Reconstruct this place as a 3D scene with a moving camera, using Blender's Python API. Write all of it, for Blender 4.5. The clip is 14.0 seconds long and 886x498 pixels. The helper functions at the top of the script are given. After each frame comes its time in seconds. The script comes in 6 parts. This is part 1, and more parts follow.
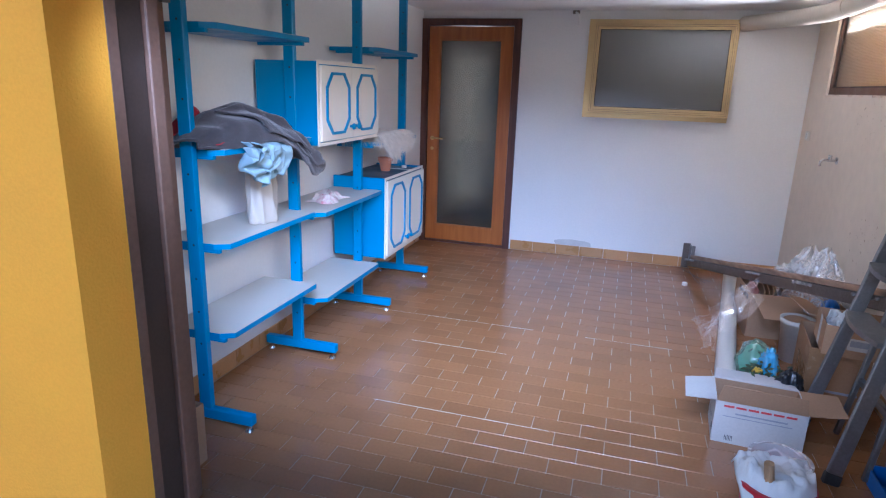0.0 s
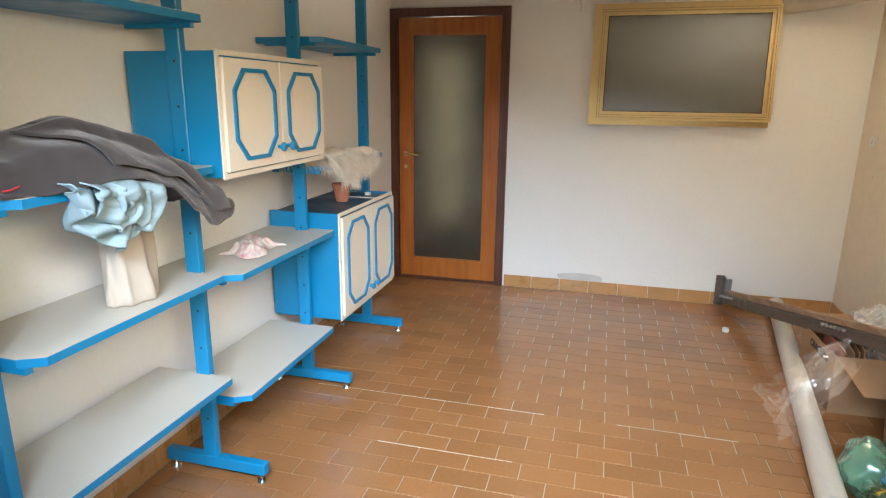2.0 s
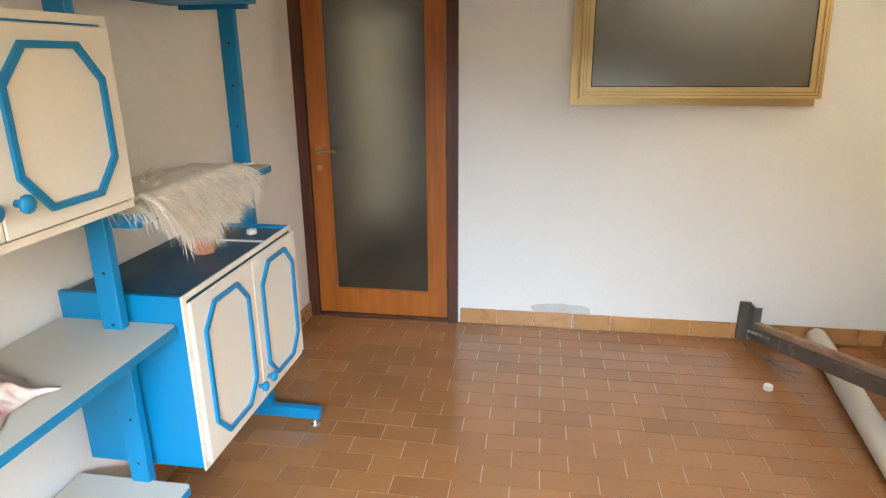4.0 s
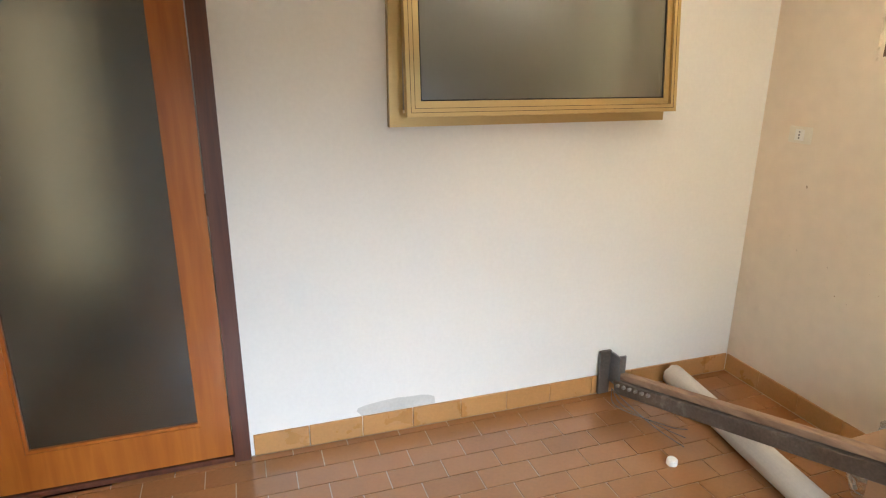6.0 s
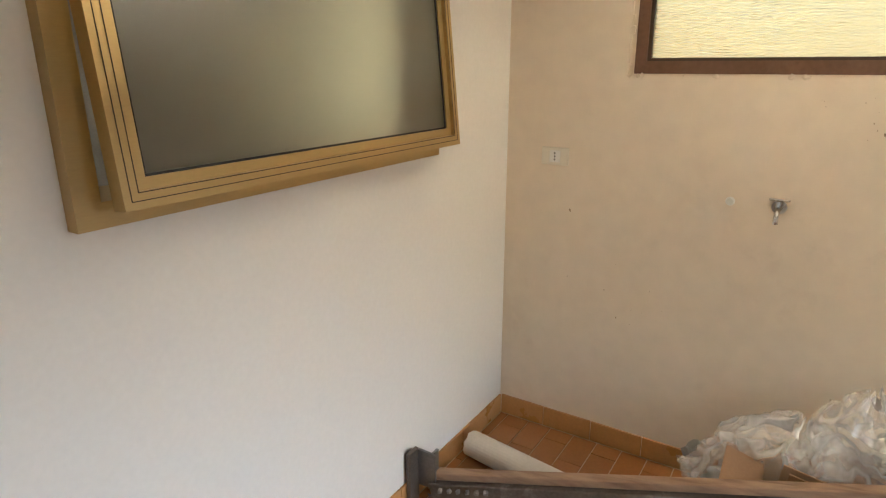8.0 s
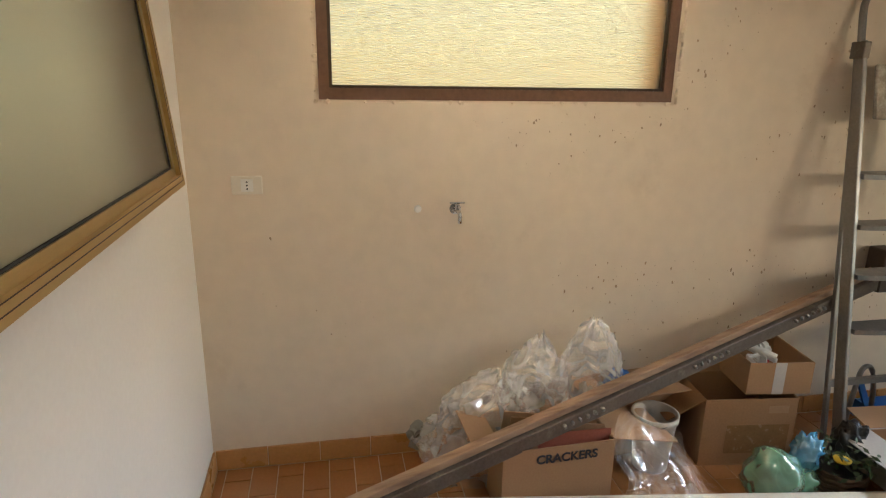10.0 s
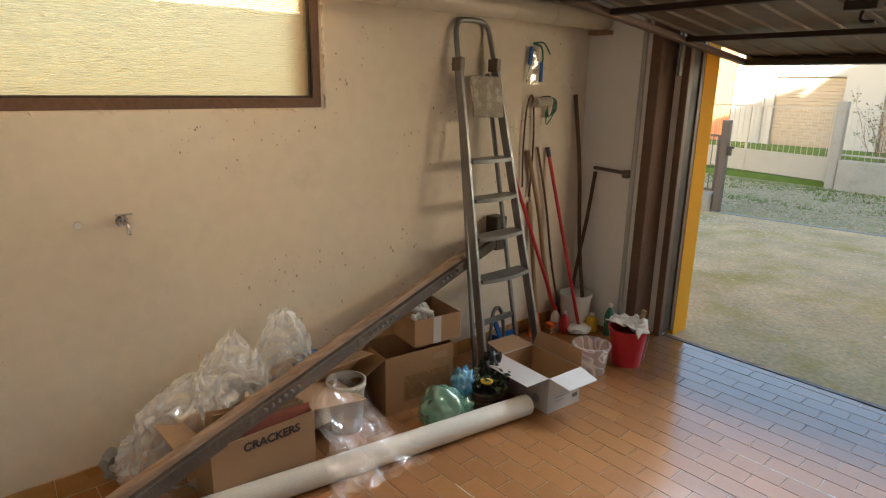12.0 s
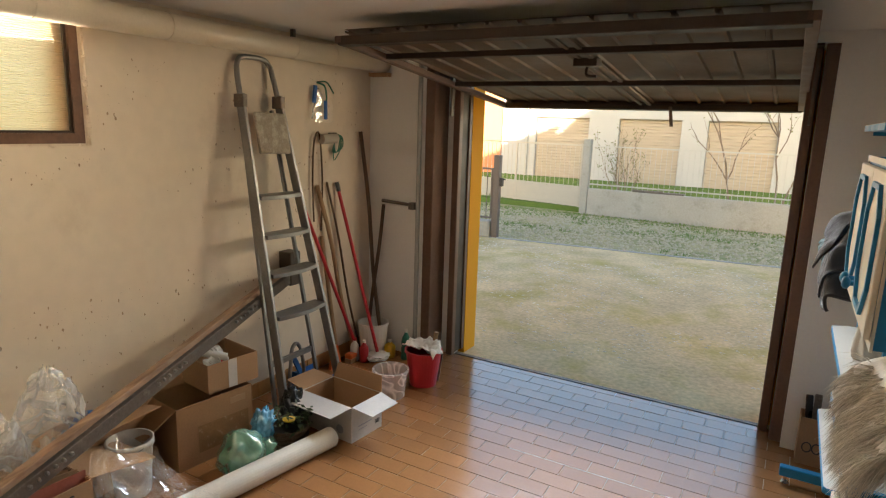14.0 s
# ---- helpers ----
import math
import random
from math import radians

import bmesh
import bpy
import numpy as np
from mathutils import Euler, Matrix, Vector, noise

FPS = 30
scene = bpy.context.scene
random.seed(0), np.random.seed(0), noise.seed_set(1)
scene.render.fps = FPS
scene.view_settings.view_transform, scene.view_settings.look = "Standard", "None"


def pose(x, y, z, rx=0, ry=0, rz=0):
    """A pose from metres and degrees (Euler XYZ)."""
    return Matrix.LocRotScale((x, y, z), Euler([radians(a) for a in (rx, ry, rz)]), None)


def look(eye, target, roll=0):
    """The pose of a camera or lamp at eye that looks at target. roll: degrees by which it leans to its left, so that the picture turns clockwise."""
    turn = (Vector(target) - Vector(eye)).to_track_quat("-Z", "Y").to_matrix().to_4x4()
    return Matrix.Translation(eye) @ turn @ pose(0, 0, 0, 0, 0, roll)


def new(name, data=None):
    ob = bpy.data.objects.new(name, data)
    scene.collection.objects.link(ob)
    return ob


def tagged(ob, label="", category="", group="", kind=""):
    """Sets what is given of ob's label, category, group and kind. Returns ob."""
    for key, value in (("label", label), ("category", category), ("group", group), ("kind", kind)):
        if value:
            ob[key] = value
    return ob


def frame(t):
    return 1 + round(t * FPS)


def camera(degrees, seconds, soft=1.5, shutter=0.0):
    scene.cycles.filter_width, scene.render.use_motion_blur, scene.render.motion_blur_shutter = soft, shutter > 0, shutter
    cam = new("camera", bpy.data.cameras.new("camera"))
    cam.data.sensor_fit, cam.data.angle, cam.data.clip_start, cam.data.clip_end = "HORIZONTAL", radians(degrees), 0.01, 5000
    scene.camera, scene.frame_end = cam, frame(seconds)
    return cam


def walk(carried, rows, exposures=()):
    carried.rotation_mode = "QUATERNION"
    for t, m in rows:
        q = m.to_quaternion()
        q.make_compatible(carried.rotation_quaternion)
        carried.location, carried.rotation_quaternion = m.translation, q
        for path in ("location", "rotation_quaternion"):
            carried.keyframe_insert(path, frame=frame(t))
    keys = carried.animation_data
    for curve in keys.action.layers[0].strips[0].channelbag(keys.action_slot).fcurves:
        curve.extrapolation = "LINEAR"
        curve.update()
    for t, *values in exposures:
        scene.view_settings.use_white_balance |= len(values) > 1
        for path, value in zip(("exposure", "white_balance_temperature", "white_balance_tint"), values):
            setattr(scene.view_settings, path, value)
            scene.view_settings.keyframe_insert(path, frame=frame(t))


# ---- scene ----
cam = camera(72.1, 14.0, soft=1.2)
PATH = [
    (0, (0.255, 0.132, 1.538), (-0.287, 1.985, 1.017), 1.9),
    (0.5, (0.19, 0.358, 1.481), (-0.311, 2.211, 0.918), 2.3),
    (1, (0.096, 0.68, 1.466), (-0.383, 2.548, 0.937), 1.8),
    (1.5, (0.026, 0.916, 1.503), (-0.454, 2.797, 1.025), 1.0),
    (2, (-0.006, 1.182, 1.499), (-0.504, 3.056, 1.007), 0.6),
    (4.5, (-0.421, 2.796, 1.554), (-0.55, 4.696, 0.942), -0.1),
    (5, (-0.523, 3.084, 1.524), (-0.427, 4.995, 0.941), 0.3),
    (5.5, (-0.624, 3.376, 1.572), (-0.279, 5.258, 0.99), 0.1),
    (6, (-0.698, 3.631, 1.529), (-0.088, 5.443, 0.944), 0.3),
    (6.5, (-0.686, 3.94, 1.553), (0.169, 5.643, 0.948), 0.9),
    (7, (-0.682, 4.186, 1.544), (0.444, 5.728, 0.947), 1.1),
    (7.2, (-0.704, 4.31, 1.561), (0.54, 5.759, 0.967), 0.8),
    (9.5, (-0.685, 5.26, 1.62), (1.237, 5.285, 1.069), 0.3),
    (10, (-0.789, 5.373, 1.647), (1.1, 5.001, 1.104), 0.9),
    (10.5, (-0.888, 5.349, 1.641), (0.932, 4.704, 1.12), 0.8),
    (11, (-0.961, 5.398, 1.651), (0.751, 4.498, 1.141), 1.0),
    (11.5, (-0.992, 5.421, 1.663), (0.591, 4.313, 1.146), 1.0),
    (12, (-1.022, 5.439, 1.676), (0.434, 4.172, 1.154), 1.0),
    (12.5, (-1.053, 5.458, 1.682), (0.273, 4.048, 1.177), 1.1),
    (13, (-1.074, 5.471, 1.679), (0.122, 3.939, 1.209), 1.3),
    (13.5, (-1.075, 5.484, 1.694), (-0.007, 3.852, 1.251), 1.6),
    (14, (-1.091, 5.492, 1.69), (-0.122, 3.789, 1.291), 1.9),
]
EXPOSURES = [(0, 2.15, 4500, 22), (0.5, 2.2, 4300, 18), (1, 2.15, 4050, 12), (1.5, 2.32, 4700, 8), (2, 2.45, 6000, 9), (4.5, 2.76, 5850, 8), (5, 2.81, 5900, 9), (7, 2.65, 5950, 9), (9.5, 2.2, 5850, 10), (11, 2.3, 6350, 10), (12, 2.1, 6150, 10), (14, 2.17, 6300, 10)]
walk(cam, [(t, look(eye, target, roll)) for t, eye, target, roll in PATH], EXPOSURES)

# ---- world, sun ----
SUN_EL, SUN_AZ = 10.0, -11.0  # degrees; azimuth from +y towards +x
world = bpy.data.worlds.new("sky")
scene.world = world
world.use_nodes = True
_wn = world.node_tree.nodes
_sky = _wn.new("ShaderNodeTexSky")
_sky.sky_type, _sky.sun_disc = "NISHITA", False
_sky.sun_elevation, _sky.sun_rotation = radians(SUN_EL), radians(SUN_AZ)
_sky.dust_density, _sky.air_density = 2.0, 1.0
world.node_tree.links.new(_sky.outputs[0], _wn["Background"].inputs[0])
_wn["Background"].inputs[1].default_value = 0.15
sun = new("sun", bpy.data.lights.new("sun", "SUN"))
sun.data.energy, sun.data.angle, sun.data.color = 5.0, radians(0.5), (1.0, 0.86, 0.68)
_d = Vector((math.sin(radians(SUN_AZ)) * math.cos(radians(SUN_EL)), math.cos(radians(SUN_AZ)) * math.cos(radians(SUN_EL)), math.sin(radians(SUN_EL))))
sun.matrix_world = look(_d * 30, (0, 0, 0))
# the sky's light that falls in through the wide door opening: inwards, and slanting to either side
def skylight(name, eye, target, w, h, energy, colour, spread):
    o = new(name, bpy.data.lights.new(name, "AREA"))
    o.data.shape, o.data.size, o.data.size_y = "RECTANGLE", w, h
    o.data.energy, o.data.color, o.data.spread = energy, colour, radians(spread)
    o.matrix_world = look(eye, target)


skylight("door_skylight", (-0.05, 1.42, 1.78), (-0.25, 2.42, 1.05), 1.8, 0.25, 6.0, (0.80, 0.90, 1.0), 66)
skylight("door_skylight", (0.45, 1.45, 1.78), (-1.60, 3.35, 0.95), 0.9, 0.25, 0.85, (1.0, 0.79, 0.50), 56)
skylight("door_skylight", (-0.60, 1.45, 1.78), (1.60, 3.35, 0.85), 0.8, 0.25, 0.9, (1.0, 0.80, 0.54), 84)
# light from the bright ground outside, thrown up through the side window
skylight("window_skylight", (1.60, 4.65, 1.86), (0.60, 4.65, 2.39), 1.3, 0.44, 4.0, (1.0, 0.84, 0.60), 54)

# ---- materials ----
def mat(name, colour, rough=0.6, metal=0.0, vary=0.12, scale=6.0, fine=90.0, bump=0.15, stain=None, stain_amount=0.0,
        stain_scale=2.0, per_piece=0.0, coat=0.0, spec=0.5, sheen=0.0, stretch=(1, 1, 1), rough_vary=0.1):
    """A painted or plain surface: two scales of tone, fine relief, stains with a shape of their own."""
    m = bpy.data.materials.new(name)
    m.use_nodes = True
    nt = m.node_tree
    n, l = nt.nodes, nt.links
    p = n["Principled BSDF"]
    p.inputs["Metallic"].default_value = metal
    p.inputs["Specular IOR Level"].default_value = spec
    p.inputs["Coat Weight"].default_value = coat
    p.inputs["Coat Roughness"].default_value = 0.15
    if sheen:
        p.inputs["Sheen Weight"].default_value = sheen
    tc = n.new("ShaderNodeTexCoord")
    mp = n.new("ShaderNodeMapping")
    mp.inputs["Scale"].default_value = stretch
    l.new(tc.outputs["Object"], mp.inputs["Vector"])
    big, small = n.new("ShaderNodeTexNoise"), n.new("ShaderNodeTexNoise")
    for node, sc, det in ((big, scale, 4), (small, fine, 5)):
        node.inputs["Scale"].default_value, node.inputs["Detail"].default_value = sc, det
        l.new(mp.outputs["Vector"], node.inputs["Vector"])
    add = n.new("ShaderNodeMath")
    add.operation = "ADD"
    l.new(big.outputs["Fac"], add.inputs[0])
    l.new(small.outputs["Fac"], add.inputs[1])
    rng = n.new("ShaderNodeMapRange")
    rng.inputs["From Min"].default_value, rng.inputs["From Max"].default_value = 0.65, 1.35
    rng.inputs["To Min"].default_value, rng.inputs["To Max"].default_value = 1 - vary, 1 + vary
    l.new(add.outputs[0], rng.inputs["Value"])
    value = rng.outputs["Result"]
    if per_piece:
        info = n.new("ShaderNodeObjectInfo")
        r2 = n.new("ShaderNodeMapRange")
        r2.inputs["To Min"].default_value, r2.inputs["To Max"].default_value = 1 - per_piece, 1 + per_piece
        l.new(info.outputs["Random"], r2.inputs["Value"])
        mul = n.new("ShaderNodeMath")
        mul.operation = "MULTIPLY"
        l.new(value, mul.inputs[0])
        l.new(r2.outputs["Result"], mul.inputs[1])
        value = mul.outputs[0]
    mix = n.new("ShaderNodeVectorMath")
    mix.operation = "SCALE"
    mix.inputs[0].default_value = colour
    l.new(value, mix.inputs["Scale"])
    col = mix.outputs["Vector"]
    if stain:
        st = n.new("ShaderNodeTexNoise")
        st.inputs["Scale"].default_value, st.inputs["Detail"].default_value, st.inputs["Roughness"].default_value = stain_scale, 8, 0.7
        l.new(tc.outputs["Object"], st.inputs["Vector"])
        ramp = n.new("ShaderNodeMapRange")
        ramp.inputs["From Min"].default_value, ramp.inputs["From Max"].default_value = 0.62 - 0.2 * stain_amount, 0.74
        ramp.inputs["To Max"].default_value = min(1.0, stain_amount + 0.3)
        l.new(st.outputs["Fac"], ramp.inputs["Value"])
        mx = n.new("ShaderNodeMix")
        mx.data_type = "RGBA"
        l.new(ramp.outputs["Result"], mx.inputs["Factor"])
        l.new(col, mx.inputs["A"])
        mx.inputs["B"].default_value = (*stain, 1)
        col = mx.outputs["Result"]
    l.new(col, p.inputs["Base Color"])
    rr = n.new("ShaderNodeMapRange")
    rr.inputs["From Min"].default_value, rr.inputs["From Max"].default_value = 0.35, 0.65
    rr.inputs["To Min"].default_value, rr.inputs["To Max"].default_value = max(0.02, rough - rough_vary), min(1, rough + rough_vary)
    l.new(big.outputs["Fac"], rr.inputs["Value"])
    l.new(rr.outputs["Result"], p.inputs["Roughness"])
    if bump:
        b = n.new("ShaderNodeBump")
        b.inputs["Strength"].default_value, b.inputs["Distance"].default_value = bump, 0.004
        l.new(add.outputs[0], b.inputs["Height"])
        l.new(b.outputs["Normal"], p.inputs["Normal"])
    return m


def glass_mat(name, colour, rough, wave=0.0, wave_scale=60.0, transmission=1.0):
    m = bpy.data.materials.new(name)
    m.use_nodes = True
    n, l = m.node_tree.nodes, m.node_tree.links
    p = n["Principled BSDF"]
    p.inputs["Base Color"].default_value = (*colour, 1)
    p.inputs["Roughness"].default_value = rough
    p.inputs["Transmission Weight"].default_value = transmission
    p.inputs["IOR"].default_value = 1.45 if wave else 2.0
    tc = n.new("ShaderNodeTexCoord")
    if wave:
        w = n.new("ShaderNodeTexWave")
        w.wave_type, w.bands_direction = "BANDS", "Z"
        w.inputs["Scale"].default_value, w.inputs["Distortion"].default_value = wave_scale, 3.2
        w.inputs["Detail"].default_value, w.inputs["Detail Scale"].default_value = 2.0, 1.2
        l.new(tc.outputs["Object"], w.inputs["Vector"])
        height = w.outputs["Fac"]
    else:
        w = n.new("ShaderNodeTexNoise")
        w.inputs["Scale"].default_value, w.inputs["Detail"].default_value = 400, 3
        l.new(tc.outputs["Object"], w.inputs["Vector"])
        height = w.outputs["Fac"]
    b = n.new("ShaderNodeBump")
    b.inputs["Strength"].default_value, b.inputs["Distance"].default_value = wave or 0.1, 0.003
    l.new(height, b.inputs["Height"])
    l.new(b.outputs["Normal"], p.inputs["Normal"])
    return m


def film_mat(name, colour, rough=0.12, alpha=0.2, bump=0.6, shine=0.06, vein=1.0):
    """Thin clear or tinted plastic film: mostly let through, with creased gloss."""
    m = bpy.data.materials.new(name)
    m.use_nodes = True
    n, l = m.node_tree.nodes, m.node_tree.links
    p = n["Principled BSDF"]
    p.inputs["Base Color"].default_value = (*colour, 1)
    p.inputs["Roughness"].default_value = rough
    p.inputs["Specular IOR Level"].default_value = 0.8
    p.inputs["Coat Weight"].default_value = 1.0
    p.inputs["Coat Roughness"].default_value = 0.06
    tc, nz = n.new("ShaderNodeTexCoord"), n.new("ShaderNodeTexNoise")
    nz.inputs["Scale"].default_value, nz.inputs["Detail"].default_value, nz.inputs["Distortion"].default_value = 7, 1.5, 0.8
    l.new(tc.outputs["Object"], nz.inputs["Vector"])
    b = n.new("ShaderNodeBump")
    b.inputs["Strength"].default_value, b.inputs["Distance"].default_value = bump, 0.02
    off, fold = n.new("ShaderNodeMath"), n.new("ShaderNodeMath")
    off.operation, fold.operation = "SUBTRACT", "ABSOLUTE"
    off.inputs[1].default_value = 0.5
    l.new(nz.outputs["Fac"], off.inputs[0])
    l.new(off.outputs[0], fold.inputs[0])
    l.new(fold.outputs[0], b.inputs["Height"])
    l.new(b.outputs["Normal"], p.inputs["Normal"])
    rg = n.new("ShaderNodeMapRange")
    rg.inputs["From Min"].default_value, rg.inputs["From Max"].default_value = 0.0, 0.05
    rg.inputs["To Min"].default_value, rg.inputs["To Max"].default_value = min(1, alpha * (1 + 0.6 * vein)), alpha * (1 - 0.25 * vein)
    l.new(fold.outputs[0], rg.inputs["Value"])
    l.new(rg.outputs["Result"], p.inputs["Alpha"])
    g, ad = n.new("ShaderNodeBsdfGlossy"), n.new("ShaderNodeAddShader")
    g.inputs["Color"].default_value, g.inputs["Roughness"].default_value = (shine, shine, shine, 1), 0.08
    l.new(b.outputs["Normal"], g.inputs["Normal"])
    l.new(p.outputs[0], ad.inputs[0])
    l.new(g.outputs[0], ad.inputs[1])
    l.new(ad.outputs[0], n["Material Output"].inputs["Surface"])
    return m


def wood_mat(name, dark, light, rough=0.4, scale=1.0, axis="Z", coat=0.2):
    m = bpy.data.materials.new(name)
    m.use_nodes = True
    n, l = m.node_tree.nodes, m.node_tree.links
    p = n["Principled BSDF"]
    p.inputs["Coat Weight"].default_value = coat
    p.inputs["Coat Roughness"].default_value = 0.25
    tc, mp = n.new("ShaderNodeTexCoord"), n.new("ShaderNodeMapping")
    s = {"X": (0.08, 1, 1), "Y": (1, 0.08, 1), "Z": (1, 1, 0.08)}[axis]
    mp.inputs["Scale"].default_value = [scale * v for v in s]
    l.new(tc.outputs["Object"], mp.inputs["Vector"])
    a, b2 = n.new("ShaderNodeTexNoise"), n.new("ShaderNodeTexNoise")
    a.inputs["Scale"].default_value, a.inputs["Detail"].default_value, a.inputs["Distortion"].default_value = 30, 6, 0.6
    b2.inputs["Scale"].default_value, b2.inputs["Detail"].default_value = 160, 4
    for node in (a, b2):
        l.new(mp.outputs["Vector"], node.inputs["Vector"])
    ramp = n.new("ShaderNodeValToRGB")
    ramp.color_ramp.elements[0].position, ramp.color_ramp.elements[0].color = 0.3, (*dark, 1)
    ramp.color_ramp.elements[1].position, ramp.color_ramp.elements[1].color = 0.7, (*light, 1)
    l.new(a.outputs["Fac"], ramp.inputs["Fac"])
    l.new(ramp.outputs["Color"], p.inputs["Base Color"])
    rr = n.new("ShaderNodeMapRange")
    rr.inputs["To Min"].default_value, rr.inputs["To Max"].default_value = rough - 0.08, rough + 0.12
    l.new(b2.outputs["Fac"], rr.inputs["Value"])
    l.new(rr.outputs["Result"], p.inputs["Roughness"])
    b = n.new("ShaderNodeBump")
    b.inputs["Strength"].default_value, b.inputs["Distance"].default_value = 0.15, 0.002
    l.new(b2.outputs["Fac"], b.inputs["Height"])
    l.new(b.outputs["Normal"], p.inputs["Normal"])
    return m


M_WALL = mat("white_plaster", (0.80, 0.785, 0.75), 0.85, vary=0.03, scale=1.6, fine=60, bump=0.12, spec=0.2)
M_WALL_OLD = mat("worn_plaster", (0.76, 0.66, 0.535), 0.9, vary=0.055, scale=1.4, fine=14, bump=0.14, stain=(0.60, 0.50, 0.39), stain_amount=0.30, stain_scale=2.2, spec=0.2)
M_CEIL = mat("ceiling_paint", (0.78, 0.77, 0.74), 0.9, vary=0.04, scale=1.2, bump=0.1, spec=0.2)
M_ORANGE = mat("orange_render", (0.88, 0.40, 0.025), 0.85, vary=0.05, scale=3, fine=120, bump=0.35, spec=0.2)
M_TILE = mat("clay_tile", (0.315, 0.142, 0.052), 0.19, vary=0.08, scale=5, fine=70, bump=0.04, per_piece=0.09, spec=1.0, rough_vary=0.05,
             stain=(0.24, 0.125, 0.06), stain_amount=0.12, stain_scale=3)
M_GROUT = mat("grout", (0.40, 0.29, 0.19), 0.8, vary=0.2, scale=5, fine=50)
M_SKIRT = mat("ochre_skirting_tile", (0.47, 0.245, 0.085), 0.35, vary=0.10, scale=9, bump=0.05, per_piece=0.07)
M_BLUE = mat("blue_paint", (0.009, 0.20, 0.42), 0.42, vary=0.06, scale=8, fine=150, bump=0.05)
M_BLUE_DARK = mat("blue_top", (0.030, 0.085, 0.14), 0.45, vary=0.15, scale=5, fine=40, bump=0.03)
M_BEIGE = mat("beige_laminate", (0.55, 0.51, 0.44), 0.45, vary=0.05, scale=6, fine=200, bump=0.03, stain=(0.40, 0.37, 0.31), stain_amount=0.15)
M_CREAM = mat("cream_lacquer", (0.74, 0.69, 0.585), 0.4, vary=0.03, scale=5, bump=0.03)
M_BROWN = mat("brown_steel", (0.145, 0.078, 0.049), 0.45, vary=0.2, scale=8, fine=60, bump=0.08, stain=(0.17, 0.12, 0.09), stain_amount=0.2, stain_scale=6)
M_BROWN_DARK = mat("dark_brown_steel", (0.045, 0.028, 0.019), 0.5, vary=0.2, scale=8, bump=0.08)
M_DOOR_SHEET = mat("door_sheet_steel", (0.145, 0.10, 0.065), 0.6, metal=0.0, vary=0.15, scale=4, fine=40, bump=0.06, stain=(0.12, 0.09, 0.06), stain_amount=0.3, stain_scale=5)
M_WOOD = wood_mat("door_wood", (0.31, 0.085, 0.010), (0.42, 0.135, 0.018), 0.33)
M_WOOD_DARK = wood_mat("casing_wood", (0.055, 0.016, 0.008), (0.115, 0.035, 0.016), 0.4)
M_GOLD = mat("gold_aluminium", (0.52, 0.38, 0.175), 0.38, metal=0.9, vary=0.05, scale=3, fine=300, bump=0.03, stretch=(0.2, 1, 1))
M_BRASS = mat("brass", (0.55, 0.38, 0.15), 0.3, metal=1.0, bump=0)
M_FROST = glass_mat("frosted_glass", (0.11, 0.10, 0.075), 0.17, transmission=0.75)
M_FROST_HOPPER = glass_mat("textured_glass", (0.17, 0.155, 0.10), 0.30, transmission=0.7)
M_WINDOW = glass_mat("ripple_glass", (0.92, 0.68, 0.40), 0.4, wave=0.8, wave_scale=34.0)
M_ALU = mat("worn_aluminium", (0.27, 0.265, 0.26), 0.45, metal=0.85, vary=0.15, scale=10, bump=0.06, stain=(0.50, 0.48, 0.45), stain_amount=0.2, stain_scale=12)
M_PIPE = mat("pipe_plastic", (0.66, 0.58, 0.46), 0.38, vary=0.05, scale=4, bump=0.03)
M_CHROME = mat("chrome", (0.6, 0.6, 0.6), 0.22, metal=1.0, bump=0)
M_CARD = mat("cardboard", (0.37, 0.225, 0.125), 0.85, vary=0.08, scale=5, fine=120, bump=0.08, spec=0.2)
M_CARD_DARK = mat("cardboard_brown", (0.32, 0.18, 0.09), 0.8, vary=0.1, scale=5, fine=120, bump=0.08, spec=0.2)
M_TAPE = mat("brown_tape", (0.26, 0.15, 0.07), 0.18, vary=0.1, scale=30, bump=0.2)
M_CARD_WHITE = mat("white_card", (0.53, 0.50, 0.465), 0.7, vary=0.07, scale=6, bump=0.05)
M_INK = mat("black_print", (0.03, 0.03, 0.035), 0.7, bump=0)
M_INK_RED = mat("red_print", (0.55, 0.05, 0.05), 0.7, bump=0)
M_INK_GREY = mat("grey_print", (0.30, 0.30, 0.33), 0.7, bump=0)
M_WHITE_PLASTIC = mat("white_plastic", (0.78, 0.77, 0.73), 0.4, vary=0.04, bump=0.02)
M_PVC_ROLL = mat("roll_vinyl", (0.64, 0.59, 0.51), 0.6, vary=0.06, scale=6, bump=0.05)
M_OLD_WOOD = wood_mat("old_timber", (0.22, 0.13, 0.08), (0.42, 0.28, 0.18), 0.7, axis="Y", coat=0)
M_STEEL_OLD = mat("dull_steel", (0.15, 0.125, 0.105), 0.5, metal=0.5, vary=0.25, scale=10, bump=0.1, stain=(0.4, 0.38, 0.35), stain_amount=0.25, stain_scale=10)
M_STICK = wood_mat("stick_wood", (0.26, 0.15, 0.07), (0.42, 0.27, 0.14), 0.6, coat=0)
M_STICK_DARK = wood_mat("dark_stick", (0.07, 0.04, 0.022), (0.14, 0.08, 0.045), 0.7, coat=0)
M_RED = mat("red_plastic", (0.50, 0.022, 0.03), 0.38, vary=0.06, bump=0.02)
M_GREEN = mat("green_plastic", (0.02, 0.16, 0.10), 0.35, bump=0.02)
M_YELLOW = mat("yellow_plastic", (0.70, 0.45, 0.03), 0.4, bump=0.02)
